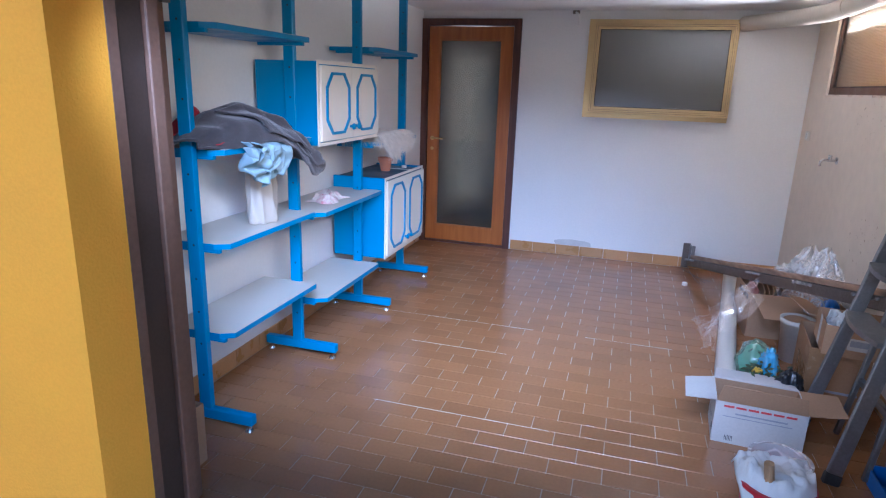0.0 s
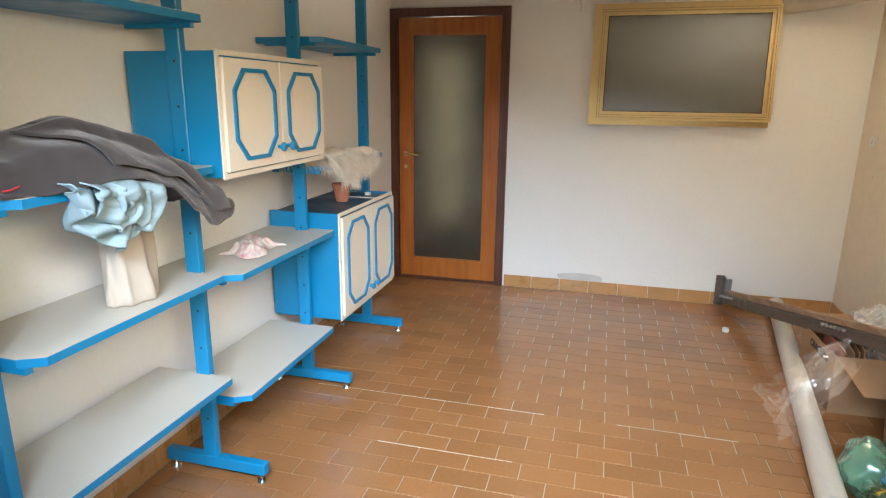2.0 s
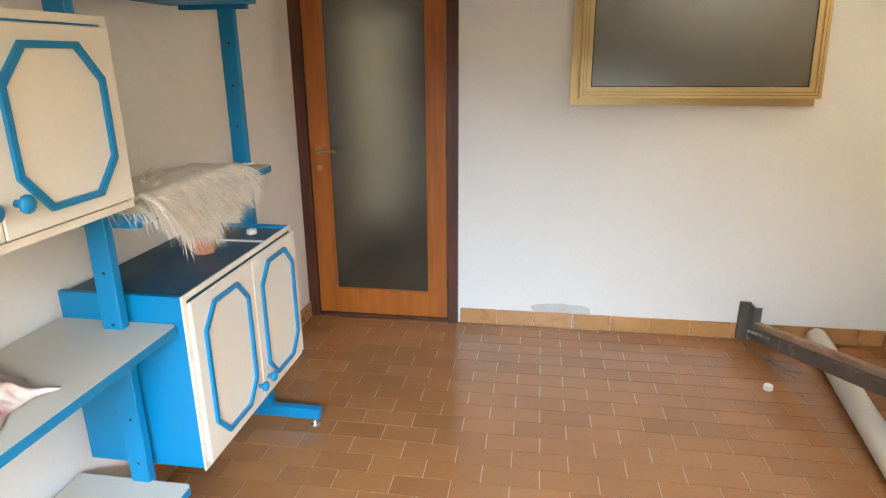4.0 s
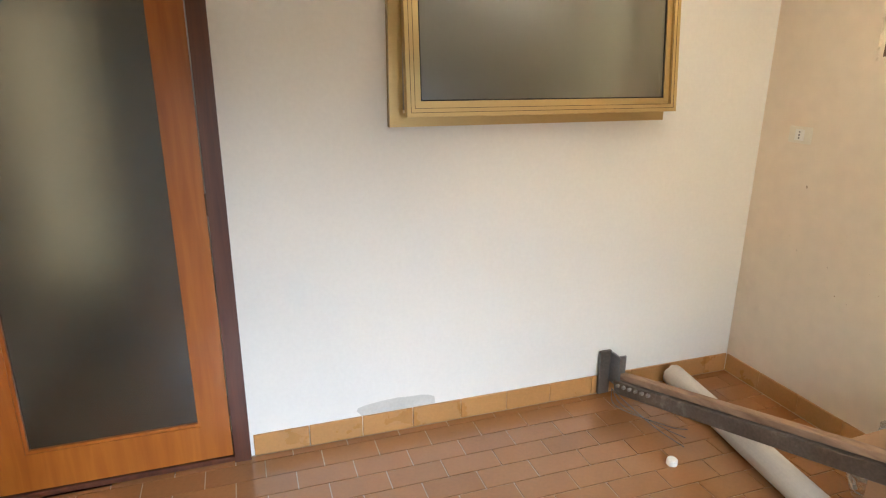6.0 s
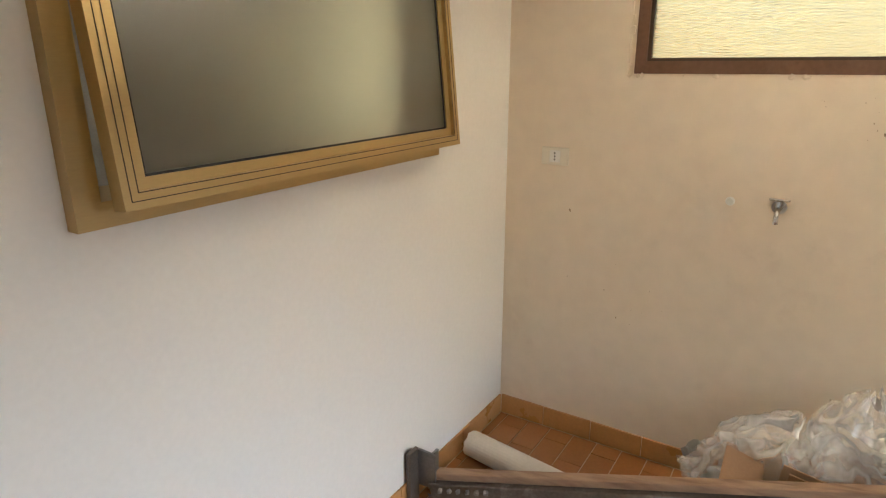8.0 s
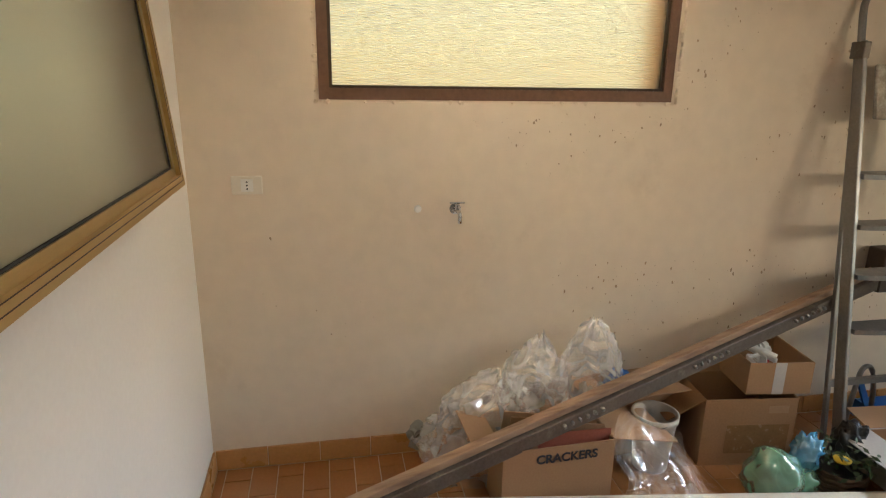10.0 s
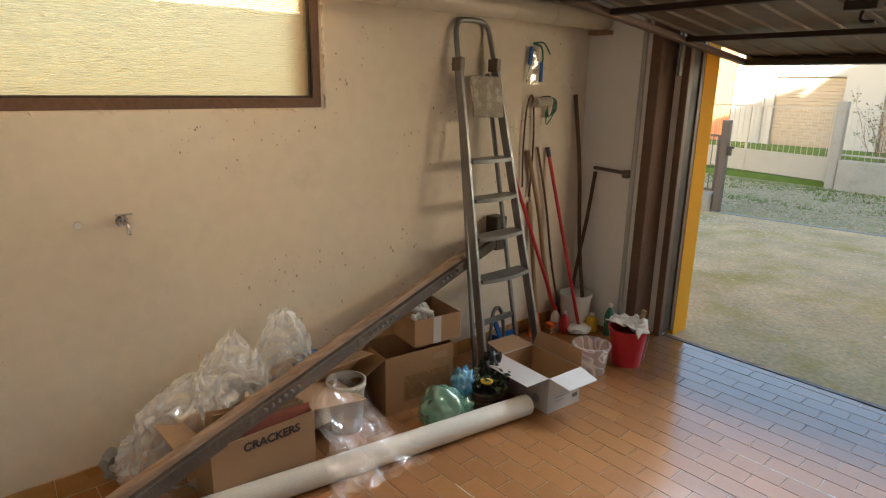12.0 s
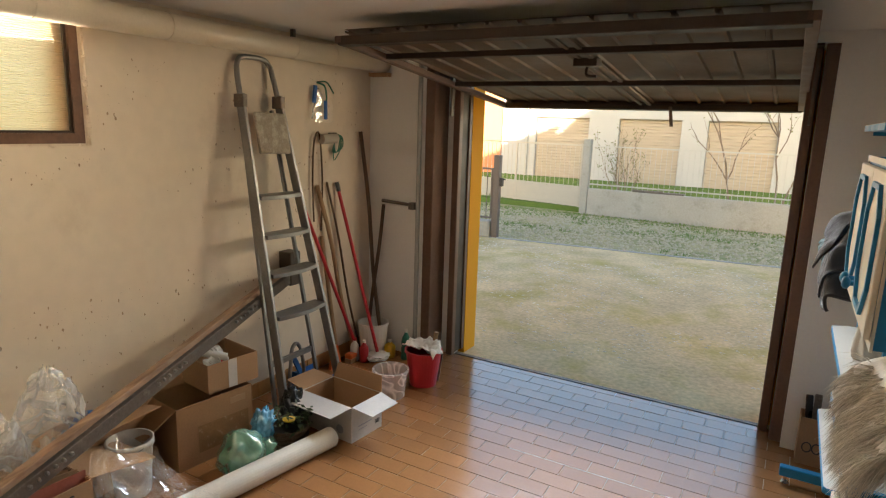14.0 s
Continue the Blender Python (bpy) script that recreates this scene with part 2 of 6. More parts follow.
M_ORANGE_P = mat("orange_plastic", (0.65, 0.13, 0.02), 0.4, bump=0.02)
M_BLUE_P = mat("blue_plastic", (0.02, 0.12, 0.40), 0.4, bump=0.02)
M_BLACK = mat("black_plastic", (0.018, 0.018, 0.02), 0.35, bump=0.05)
M_TERRA = mat("terracotta", (0.42, 0.16, 0.085), 0.8, vary=0.1, scale=20, bump=0.1)
M_RUBBER = mat("rubber", (0.03, 0.03, 0.03), 0.7, bump=0.05)
M_COAT = mat("dark_wool", (0.052, 0.046, 0.048), 0.95, vary=0.15, scale=14, fine=400, bump=0.5, sheen=0.3, spec=0.2)
M_SHIRT = mat("pale_blue_cotton", (0.26, 0.36, 0.41), 0.9, vary=0.06, scale=10, fine=500, bump=0.4, spec=0.2)
M_SACK = mat("beige_cotton", (0.47, 0.43, 0.37), 0.95, vary=0.06, scale=10, fine=500, bump=0.4, spec=0.2)
M_REDCLOTH = mat("red_cloth", (0.36, 0.03, 0.04), 0.9, vary=0.1, bump=0.4, spec=0.2)
M_RAG = mat("white_rag", (0.74, 0.72, 0.68), 0.95, vary=0.06, scale=12, fine=400, bump=0.5, spec=0.2)
M_PINK = mat("pink_check_cloth", (0.66, 0.58, 0.54), 0.9, vary=0.1, scale=25, fine=300, bump=0.4, stain=(0.48, 0.12, 0.14), stain_amount=0.7, stain_scale=20)
M_FUR = mat("sheepskin_hair", (0.66, 0.59, 0.48), 0.65, vary=0.2, scale=25, fine=150, bump=0.1, sheen=0.2)
M_CONCRETE = mat("yard_concrete", (0.64, 0.49, 0.275), 0.9, vary=0.30, scale=1.6, fine=30, bump=0.8, stain=(0.40, 0.32, 0.06), stain_amount=0.66, stain_scale=1.1, spec=0.2)
M_GRAVEL_BED = mat("gravel_bed", (0.42, 0.37, 0.20), 0.95, vary=0.3, scale=4, fine=60, bump=0.9, stain=(0.13, 0.17, 0.045), stain_amount=0.85, stain_scale=0.8, spec=0.2)
M_STONE = mat("gravel_stone", (0.60, 0.52, 0.36), 0.9, vary=0.2, per_piece=0.2, bump=0.2)
M_LAWN = mat("lawn_soil", (0.12, 0.18, 0.04), 0.95, vary=0.25, scale=3, bump=0.5, spec=0.2)
M_GRASS = mat("grass_blade", (0.16, 0.23, 0.05), 0.7, vary=0.2, scale=2, bump=0, spec=0.3)
M_CURB = mat("old_concrete", (0.40, 0.385, 0.34), 0.9, vary=0.12, scale=3, fine=40, bump=0.4, stain=(0.22, 0.22, 0.16), stain_amount=0.4, stain_scale=4, spec=0.2)
M_FACADE = mat("white_facade", (0.43, 0.425, 0.41), 0.85, vary=0.04, scale=1, bump=0.15)
M_SHUTTER = mat("beige_shutter", (0.42, 0.355, 0.275), 0.6, vary=0.05, scale=3, bump=0.05)
M_FENCE = mat("galvanised_fence", (0.42, 0.42, 0.40), 0.5, metal=0.4, vary=0.1, bump=0.05)
M_GATE = mat("gate_paint", (0.46, 0.42, 0.35), 0.6, vary=0.06, bump=0.05)
M_POST = mat("brown_gate_post", (0.14, 0.11, 0.095), 0.5, vary=0.1, bump=0.05)
M_BARK = mat("bark", (0.22, 0.17, 0.13), 0.9, vary=0.25, scale=20, bump=0.5)
M_LEAF = mat("leaf", (0.16, 0.17, 0.07), 0.7, vary=0.25, scale=6, bump=0.1)
M_BRICKWALL = mat("orange_house", (0.55, 0.23, 0.11), 0.85, vary=0.1, scale=2, bump=0.3)
M_ROOF = mat("roof_tiles", (0.30, 0.13, 0.075), 0.85, vary=0.15, scale=6, bump=0.4)
M_FILM = film_mat("clear_film", (0.92, 0.92, 0.92), 0.03, 0.045, bump=0.4, shine=0.10)
M_BUBBLE = film_mat("packing_film", (0.90, 0.90, 0.89), 0.22, 0.34, bump=0.35, shine=0.08, vein=0.4)
M_GREENBAG = film_mat("green_bag_film", (0.15, 0.34, 0.22), 0.25, 0.74, bump=0.3, vein=0.15)
M_BLUEBAG = film_mat("blue_bag_film", (0.10, 0.38, 0.62), 0.25, 0.85, bump=0.3, vein=0.15)
M_CLEARTUB = film_mat("tub_plastic", (0.72, 0.68, 0.66), 0.3, 0.62, bump=0.05)
M_GROUT_WHITE = mat("white_grout", (0.54, 0.46, 0.36), 0.7, vary=0.3, scale=14, bump=0.1)
M_PAIL = mat("dirty_plastic", (0.56, 0.52, 0.45), 0.5, vary=0.12, scale=8, bump=0.05)
# darker tone that stands in for the weak light in the room beyond
M_DARKROOM = mat("dim_room_shade_colour", (0.30, 0.28, 0.25), 0.9, bump=0.1)


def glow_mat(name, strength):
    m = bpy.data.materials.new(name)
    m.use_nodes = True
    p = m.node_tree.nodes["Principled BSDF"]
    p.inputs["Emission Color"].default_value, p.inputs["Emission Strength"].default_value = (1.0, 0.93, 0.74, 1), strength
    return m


# the second, stronger glow is added only to light up the hopper pane
M_GLOW, M_GLOW_ADDED = glow_mat("daylight_outside", 0.5), glow_mat("added_pane_glow", 3.0)


def island_variant(m, name, amount):
    """The same surface for joined pieces: tone varies from piece to piece by island."""
    c = m.copy()
    c.name = name
    n, l = c.node_tree.nodes, c.node_tree.links
    for node in n:
        if node.bl_idname == "ShaderNodeObjectInfo":
            geo = n.new("ShaderNodeNewGeometry")
            for link in list(node.outputs["Random"].links):
                l.new(geo.outputs["Random Per Island"], link.to_socket)
    return c


M_TILE_REST = island_variant(M_TILE, "clay_tile_joined", 0.07)

# ---- mesh tools ----
def part(name, bm, material, parent=None, label="", smooth=False):
    """One mesh object from a bmesh, under a thing or a part."""
    me = bpy.data.meshes.new(name)
    bmesh.ops.recalc_face_normals(bm, faces=bm.faces)
    bm.to_mesh(me)
    bm.free()
    if smooth:
        for p in me.polygons:
            p.use_smooth = True
    me.materials.append(material)
    ob = new(name, me)
    if parent is not None:
        ob.parent = parent
    if label:
        ob["label"] = label
    return ob


def thing(name, at, label, category, group="", rz=0, kind=""):
    ob = new(name)
    ob.empty_display_size = 0.1
    ob.matrix_basis = pose(*at, 0, 0, rz)
    return tagged(ob, label, category, group, kind)


def setting(name, bm, material, label, category="", smooth=False):
    ob = part(name, bm, material, None, "", smooth)
    return tagged(ob, label, category or name.split("_")[0], "", "structure")


def box(x0, y0, z0, x1, y1, z1, bevel=0.0, bm=None, seg=1):
    bm = bm or bmesh.new()
    m = Matrix.LocRotScale(((x0 + x1) / 2, (y0 + y1) / 2, (z0 + z1) / 2), None, (abs(x1 - x0), abs(y1 - y0), abs(z1 - z0)))
    vs = bmesh.ops.create_cube(bm, size=1, matrix=m)["verts"]
    if bevel:
        es = list({e for v in vs for e in v.link_edges})
        bmesh.ops.bevel(bm, geom=es, offset=bevel, segments=seg, affect="EDGES")
    return bm


def boxes(*rows, bevel=0.0):
    bm = bmesh.new()
    for r in rows:
        box(*r, bevel=bevel, bm=bm)
    return bm


def rod(p0, p1, r0, r1=None, seg=12, bm=None, caps=True):
    bm = bm or bmesh.new()
    a, b = Vector(p0), Vector(p1)
    d = b - a
    m = Matrix.Translation((a + b) / 2) @ d.to_track_quat("Z", "Y").to_matrix().to_4x4()
    bmesh.ops.create_cone(bm, cap_ends=caps, segments=seg, radius1=r0, radius2=r0 if r1 is None else r1, depth=d.length, matrix=m)
    return bm


def beam(p0, p1, w, h, up=(0, 0, 1), bevel=0.0, bm=None, off=(0, 0)):
    """A box along p0 to p1: w across, h along up; off shifts it across and up."""
    bm = bm or bmesh.new()
    a, b = Vector(p0), Vector(p1)
    d = (b - a).normalized()
    s = d.cross(Vector(up)).normalized()
    u = s.cross(d)
    c = (a + b) / 2 + s * off[0] + u * off[1]
    m = Matrix((s * w, d * (b - a).length, u * h)).transposed().to_4x4()
    m.translation = c
    vs = bmesh.ops.create_cube(bm, size=1, matrix=m)["verts"]
    if bevel:
        bmesh.ops.bevel(bm, geom=list({e for v in vs for e in v.link_edges}), offset=bevel, segments=1, affect="EDGES")
    return bm


def tube(points, r, seg=8, bm=None, taper=1.0, closed=False):
    """A round bar along a smooth line of points."""
    bm = bm or bmesh.new()
    pts = [Vector(p) for p in points]
    rings, n = [], len(pts)
    ref = Vector((0.13, 0.27, 0.95)).normalized()
    for i, p in enumerate(pts):
        d = (pts[(i + 1) % n] - pts[i - 1]) if closed else (pts[min(i + 1, n - 1)] - pts[max(i - 1, 0)])
        d.normalize()
        s = d.cross(ref)
        s = s.normalized() if s.length > 1e-3 else Vector((1, 0, 0))
        u = s.cross(d)
        rr = r * (1 + (taper - 1) * i / max(1, n - 1))
        rings.append([bm.verts.new(p + rr * (math.cos(2 * math.pi * k / seg) * s + math.sin(2 * math.pi * k / seg) * u)) for k in range(seg)])
    for i in range(n if closed else n - 1):
        a, b = rings[i], rings[(i + 1) % n]
        for k in range(seg):
            bm.faces.new((a[k], a[(k + 1) % seg], b[(k + 1) % seg], b[k]))
    if not closed:
        bm.faces.new(rings[0][::-1])
        bm.faces.new(rings[-1])
    return bm


def curve(points, steps=8):
    """A Catmull-Rom line through the points."""
    p = [Vector(q) for q in points]
    p = [2 * p[0] - p[1]] + p + [2 * p[-1] - p[-2]]
    out = []
    for i in range(1, len(p) - 2):
        for s in range(steps):
            t = s / steps
            a, b, c, d = p[i - 1:i + 3]
            out.append(0.5 * ((2 * b) + (c - a) * t + (2 * a - 5 * b + 4 * c - d) * t * t + (3 * b - a - 3 * c + d) * t ** 3))
    return out + [p[-2]]


def lathe(profile, at=(0, 0, 0), seg=24, bm=None, wobble=0.0):
    """A body of revolution from (radius, height) pairs."""
    bm = bm or bmesh.new()
    rings = []
    for r, z in profile:
        rings.append([bm.verts.new((at[0] + r * math.cos(2 * math.pi * k / seg) * (1 + wobble * noise.noise((k * 0.7, z * 9, 1))),
                                    at[1] + r * math.sin(2 * math.pi * k / seg), at[2] + z)) for k in range(seg)])
    for a, b in zip(rings, rings[1:]):
        for k in range(seg):
            bm.faces.new((a[k], a[(k + 1) % seg], b[(k + 1) % seg], b[k]))
    if profile[0][0] > 1e-4:
        bm.faces.new(rings[0][::-1])
    if profile[-1][0] > 1e-4:
        bm.faces.new(rings[-1])
    return bm


def prism(outline, axis, lo, hi, bm=None):
    """A plan outline of (a, b) pairs drawn out along an axis."""
    bm = bm or bmesh.new()
    def put(a, b, c):
        return {"x": (c, a, b), "y": (a, c, b), "z": (a, b, c)}[axis]
    lower = [bm.verts.new(put(a, b, lo)) for a, b in outline]
    upper = [bm.verts.new(put(a, b, hi)) for a, b in outline]
    n = len(outline)
    bm.faces.new(lower[::-1])
    bm.faces.new(upper)
    for i in range(n):
        bm.faces.new((lower[i], lower[(i + 1) % n], upper[(i + 1) % n], upper[i]))
    return bm


def ring_prism(outer, inner, axis, lo, hi, bm=None):
    """A frame between two outlines with the same number of corners."""
    bm = bm or bmesh.new()
    def put(a, b, c):
        return {"x": (c, a, b), "y": (a, c, b), "z": (a, b, c)}[axis]
    v = [[bm.verts.new(put(a, b, c)) for a, b in o] for o in (outer, inner) for c in (lo, hi)]
    ol, oh, il, ih = v
    n = len(outer)
    for i in range(n):
        j = (i + 1) % n
        bm.faces.new((ol[i], ol[j], oh[j], oh[i]))
        bm.faces.new((il[j], il[i], ih[i], ih[j]))
        bm.faces.new((oh[i], oh[j], ih[j], ih[i]))
        bm.faces.new((ol[j], ol[i], il[i], il[j]))
    return bm


def rect(a0, b0, a1, b1):
    return [(a0, b0), (a1, b0), (a1, b1), (a0, b1)]


def sheet(fn, nu, nv, thick=0.0, bm=None):
    """A cloth or film: a grid of fn(u, v) places, given a little body by thick."""
    bm = bm or bmesh.new()
    g = [[bm.verts.new(fn(i / nu, j / nv)) for j in range(nv + 1)] for i in range(nu + 1)]
    for i in range(nu):
        for j in range(nv):
            bm.faces.new((g[i][j], g[i + 1][j], g[i + 1][j + 1], g[i][j + 1]))
    if thick:
        bm.normal_update()
        low = [[bm.verts.new(v.co - v.normal * thick) for v in row] for row in g]
        for i in range(nu):
            for j in range(nv):
                bm.faces.new((low[i][j], low[i][j + 1], low[i + 1][j + 1], low[i + 1][j]))
        rim = [(i, 0) for i in range(nu)] + [(nu, j) for j in range(nv)] + [(i, nv) for i in range(nu, 0, -1)] + [(0, j) for j in range(nv, 0, -1)]
        for (a, b), (c, d) in zip(rim, rim[1:] + rim[:1]):
            bm.faces.new((g[a][b], low[a][b], low[c][d], g[c][d]))
    return bm


def lump(at, size, rough=0.25, freq=2.0, seed=0.0, flat=0.0, div=4, crease=0.0, bm=None):
    """A crumpled closed body; flat cuts it level below that share of its height."""
    bm = bm or bmesh.new()
    vs = bmesh.ops.create_icosphere(bm, subdivisions=div, radius=1)["verts"]
    for v in vs:
        d = v.co.normalized()
        q = d * freq + Vector((seed, seed * 1.7, -seed))
        k = 1 + rough * noise.fractal(q, 1.0, 2.0, 3)
        if crease:
            k += crease * (abs(noise.noise(q * 2.3)) - 0.25)
        c = d * k
        z = max(c.z, -1 + flat)
        v.co = Vector((at[0] + size[0] * c.x, at[1] + size[1] * c.y, at[2] + size[2] * z))
    return bm


def ridged(p, octaves=4, seed=0.0):
    """Crease-like noise: sharp folds at several sizes, about -0.5 to 0.5."""
    q, amp, total = Vector(p) + Vector((seed, -seed, seed * 0.6)), 1.0, 0.0
    for k in range(octaves):
        total += amp * (0.42 - abs(noise.noise(q)))
        q, amp = q * 2.1 + Vector((1.7, 3.1, 0.4)), amp * 0.5
    return total


def lettering(text, size, material, m, name="lettering", parent=None, depth=0.001, bold=0.0):
    cu = bpy.data.curves.new(name, "FONT")
    cu.body, cu.size, cu.align_x, cu.align_y, cu.extrude, cu.offset = text, size, "CENTER", "CENTER", depth, bold
    tmp = bpy.data.objects.new(name, cu)
    scene.collection.objects.link(tmp)
    dg = bpy.context.evaluated_depsgraph_get()
    me = bpy.data.meshes.new_from_object(tmp.evaluated_get(dg))
    bpy.data.objects.remove(tmp)
    me.transform(m)
    me.materials.clear()
    me.materials.append(material)
    ob = new(name, me)
    if parent is not None:
        ob.parent = parent
    return ob

# ---- the garage shell ----
XL, XR, YF, YB, H = -1.69, 1.625, 1.85, 5.886, 2.20
OX0, OX1, YOUT = -1.09, 0.965, 1.32  # door opening and outer face of the front wall
DX0, DX1, DZ = -1.69, -0.755, 2.13  # inner door with its casing
WX0, WX1, WZ0, WZ1 = -0.16, 1.04, 1.30, 2.125  # hopper window
RY0, RY1, RZ0, RZ1 = 3.900, 5.403, 1.551, 2.15  # side window

setting("floor", box(XL - 0.3, 1.645, -0.15, XR + 0.3, YB + 0.2, -0.003), M_GROUT, "clay tiled garage floor with pale grout lines", "floor")
setting("wall_back", boxes((XL, YB, -0.1, DX0 + 0.01, YB + 0.14, H), (DX0 + 0.01, YB, DZ - 0.01, DX1 - 0.01, YB + 0.14, H), (DX1 - 0.01, YB, -0.1, WX0 + 0.02, YB + 0.14, H),
        (WX0 + 0.02, YB, -0.1, WX1 - 0.02, YB + 0.14, WZ0 + 0.02), (WX0 + 0.02, YB, WZ1 - 0.02, WX1 - 0.02, YB + 0.14, H), (WX1 - 0.02, YB, -0.1, XR, YB + 0.14, H)),
        M_WALL, "smooth white plastered back wall", "wall")
setting("wall_left", box(XL - 0.25, YF, -0.1, XL, YB + 0.14, H), M_WALL, "off-white plastered wall behind the shelving", "wall")
setting("wall_right", boxes((XR, YF, -0.1, XR + 0.3, RY0, H), (XR, RY1, -0.1, XR + 0.3, YB + 0.14, H), (XR, RY0, -0.1, XR + 0.3, RY1, RZ0), (XR, RY0, RZ1, XR + 0.3, RY1, H)),
        M_WALL_OLD, "scuffed and stained beige plaster wall", "wall")
setting("wall_front", boxes((XL - 0.25, 1.50, -0.1, OX0 - 0.12, YF, H), (OX1 + 0.187, 1.50, -0.1, XR + 0.3, YF, H), (OX1 + 0.05, 1.50, -0.1, OX1 + 0.187, 1.65, H), (OX0 - 0.12, 1.50, 2.15, OX1 + 0.05, YF, H), (OX1 + 0.05, 1.65, 2.165, OX1 + 0.187, YF, H)),
        M_WALL, "plain plastered wall beside the garage opening", "wall")
setting("ceiling", box(XL - 0.25, 1.32, H, XR + 0.3, YB + 0.14, H + 0.25), M_CEIL, "flat white painted ceiling", "ceiling")
setting("facade_pillar", box(XL - 1.9, YOUT, -0.3, OX0, 1.50, 2.45), M_ORANGE, "orange rendered outer wall beside the opening", "wall")
setting("facade_pillar", box(OX1, YOUT, -0.3, XR + 1.5, 1.50, 2.45), M_ORANGE, "orange rendered outer wall beside the opening", "wall")
setting("facade_lintel", box(OX0, YOUT, 2.15, OX1, 1.50, 2.45), M_ORANGE, "orange rendered lintel over the opening", "wall")
# unseen upper house: storey and gable sized for the shadow they throw opposite
setting("house_upper", box(XL - 3.2, YOUT, 2.45, XR + 0.32, YB + 3.5, 5.0), M_ORANGE, "unseen upper storey, added to shade the yard and facade", "wall")
setting("house_roof", prism([(XL - 3.7, 4.95), (XR + 0.8, 4.95), (XR + 0.8, 5.05), (-1.6, 6.9), (XL - 3.7, 5.1)], "y", YOUT - 0.5, YB + 4.0), M_ROOF, "unseen gable roof, shaped for the diagonal shadow opposite", "roof")
# unseen wing, added to carry the shadow further along the opposite facade
setting("house_wing", prism([(XR + 0.33, -0.3), (4.9, -0.3), (4.9, 4.45), (XR + 0.33, 5.5)], "y", 6.6, YB + 3.5), M_ORANGE, "unseen added block that extends the house's shadow", "wall")
setting("wing_roof", prism([(XR + 0.33, 5.62), (5.2, 4.42), (5.2, 4.55), (XR + 0.33, 5.76)], "y", 6.45, YB + 4.0), M_ROOF, "unseen added slope that shapes the shadow's edge", "roof")
# the room behind the back wall; its dimness is put into the surface colour
BX, BY = -2.9, YB + 2.4
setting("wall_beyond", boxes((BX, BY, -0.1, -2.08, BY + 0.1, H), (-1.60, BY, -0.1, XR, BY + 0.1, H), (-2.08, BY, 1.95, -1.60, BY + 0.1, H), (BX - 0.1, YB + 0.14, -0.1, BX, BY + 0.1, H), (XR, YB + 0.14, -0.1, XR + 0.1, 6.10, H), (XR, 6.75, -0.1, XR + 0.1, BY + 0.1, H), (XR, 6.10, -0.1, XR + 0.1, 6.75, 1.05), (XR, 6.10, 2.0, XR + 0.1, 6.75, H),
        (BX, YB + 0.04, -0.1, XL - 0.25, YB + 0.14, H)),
        M_DARKROOM, "wall of the room beyond, coloured dim", "wall")
setting("floor_beyond", box(BX, YB + 0.2, -0.15, XR, BY + 0.1, -0.004), M_DARKROOM, "floor of the room beyond, coloured dim", "floor")
setting("ceiling_beyond", box(BX - 0.1, YB + 0.14, H, XR + 0.1, BY + 0.1, H + 0.25), M_DARKROOM, "ceiling of the room beyond, coloured dim", "ceiling")
# first panel: an added glow behind a made-up opening, seen through the hopper pane
setting("backdrop", box(XR + 0.14, 6.05, 1.0, XR + 0.16, 6.80, 2.05), M_GLOW_ADDED, "added glowing panel that brightens the hopper pane", "backdrop")
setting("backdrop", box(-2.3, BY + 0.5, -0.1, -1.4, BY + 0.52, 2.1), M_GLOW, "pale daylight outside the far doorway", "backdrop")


# ---- inner door ----
def inner_door():
    d = thing("door_1", (DX0, YB, 0), "glazed wooden door with a dark stained casing and frosted pane", "door", kind="structure")
    w = DX1 - DX0
    c = 0.062
    part("casing", ring_prism(rect(0, 0, w, DZ), rect(c, 0.0, w - c, DZ - c), "y", -0.03, 0.14), M_WOOD_DARK, d, "dark stained wooden casing")
    part("threshold", box(c, -0.022, 0, w - c, 0.14, 0.022, 0.003), M_WOOD_DARK, d)
    a0, a1, z0, z1 = c + 0.006, w - c - 0.006, 0.026, DZ - c - 0.006
    leaf = part("leaf", ring_prism(rect(a0, z0, a1, z1), rect(a0 + 0.105, z0 + 0.15, a1 - 0.105, z1 - 0.115), "y", -0.012, 0.03), M_WOOD, d, "honey-brown wooden door leaf")
    part("bead", ring_prism(rect(a0 + 0.105, z0 + 0.15, a1 - 0.105, z1 - 0.115), rect(a0 + 0.116, z0 + 0.161, a1 - 0.116, z1 - 0.126), "y", -0.006, 0.02), M_WOOD, leaf)
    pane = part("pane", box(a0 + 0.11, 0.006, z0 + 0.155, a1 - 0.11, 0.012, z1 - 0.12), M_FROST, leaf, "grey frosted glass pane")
    hx, hz = a0 + 0.052, 1.035
    h = part("door_handle", rod((hx, -0.012, hz), (hx, -0.022, hz), 0.02, seg=20), M_BRASS, leaf, "brass lever handle")
    rod((hx, -0.02, hz), (hx, -0.058, hz), 0.008, bm=(b := bmesh.new()))
    tube(curve([(hx, -0.055, hz), (hx + 0.035, -0.06, hz + 0.003), (hx + 0.08, -0.057, hz), (hx + 0.115, -0.05, hz - 0.004)], 5), 0.0085, 8, b, 0.8)
    part("lever", b, M_BRASS, leaf, smooth=True)
    part("keyhole", rod((hx, -0.0125, hz - 0.10), (hx, -0.017, hz - 0.10), 0.016, seg=18), M_BRASS, leaf)
    for z in (0.25, 1.05, 1.85):
        part("hinge", rod((a1 + 0.008, -0.02, z - 0.04), (a1 + 0.008, -0.02, z + 0.04), 0.008, seg=10), M_BROWN, d)


inner_door()


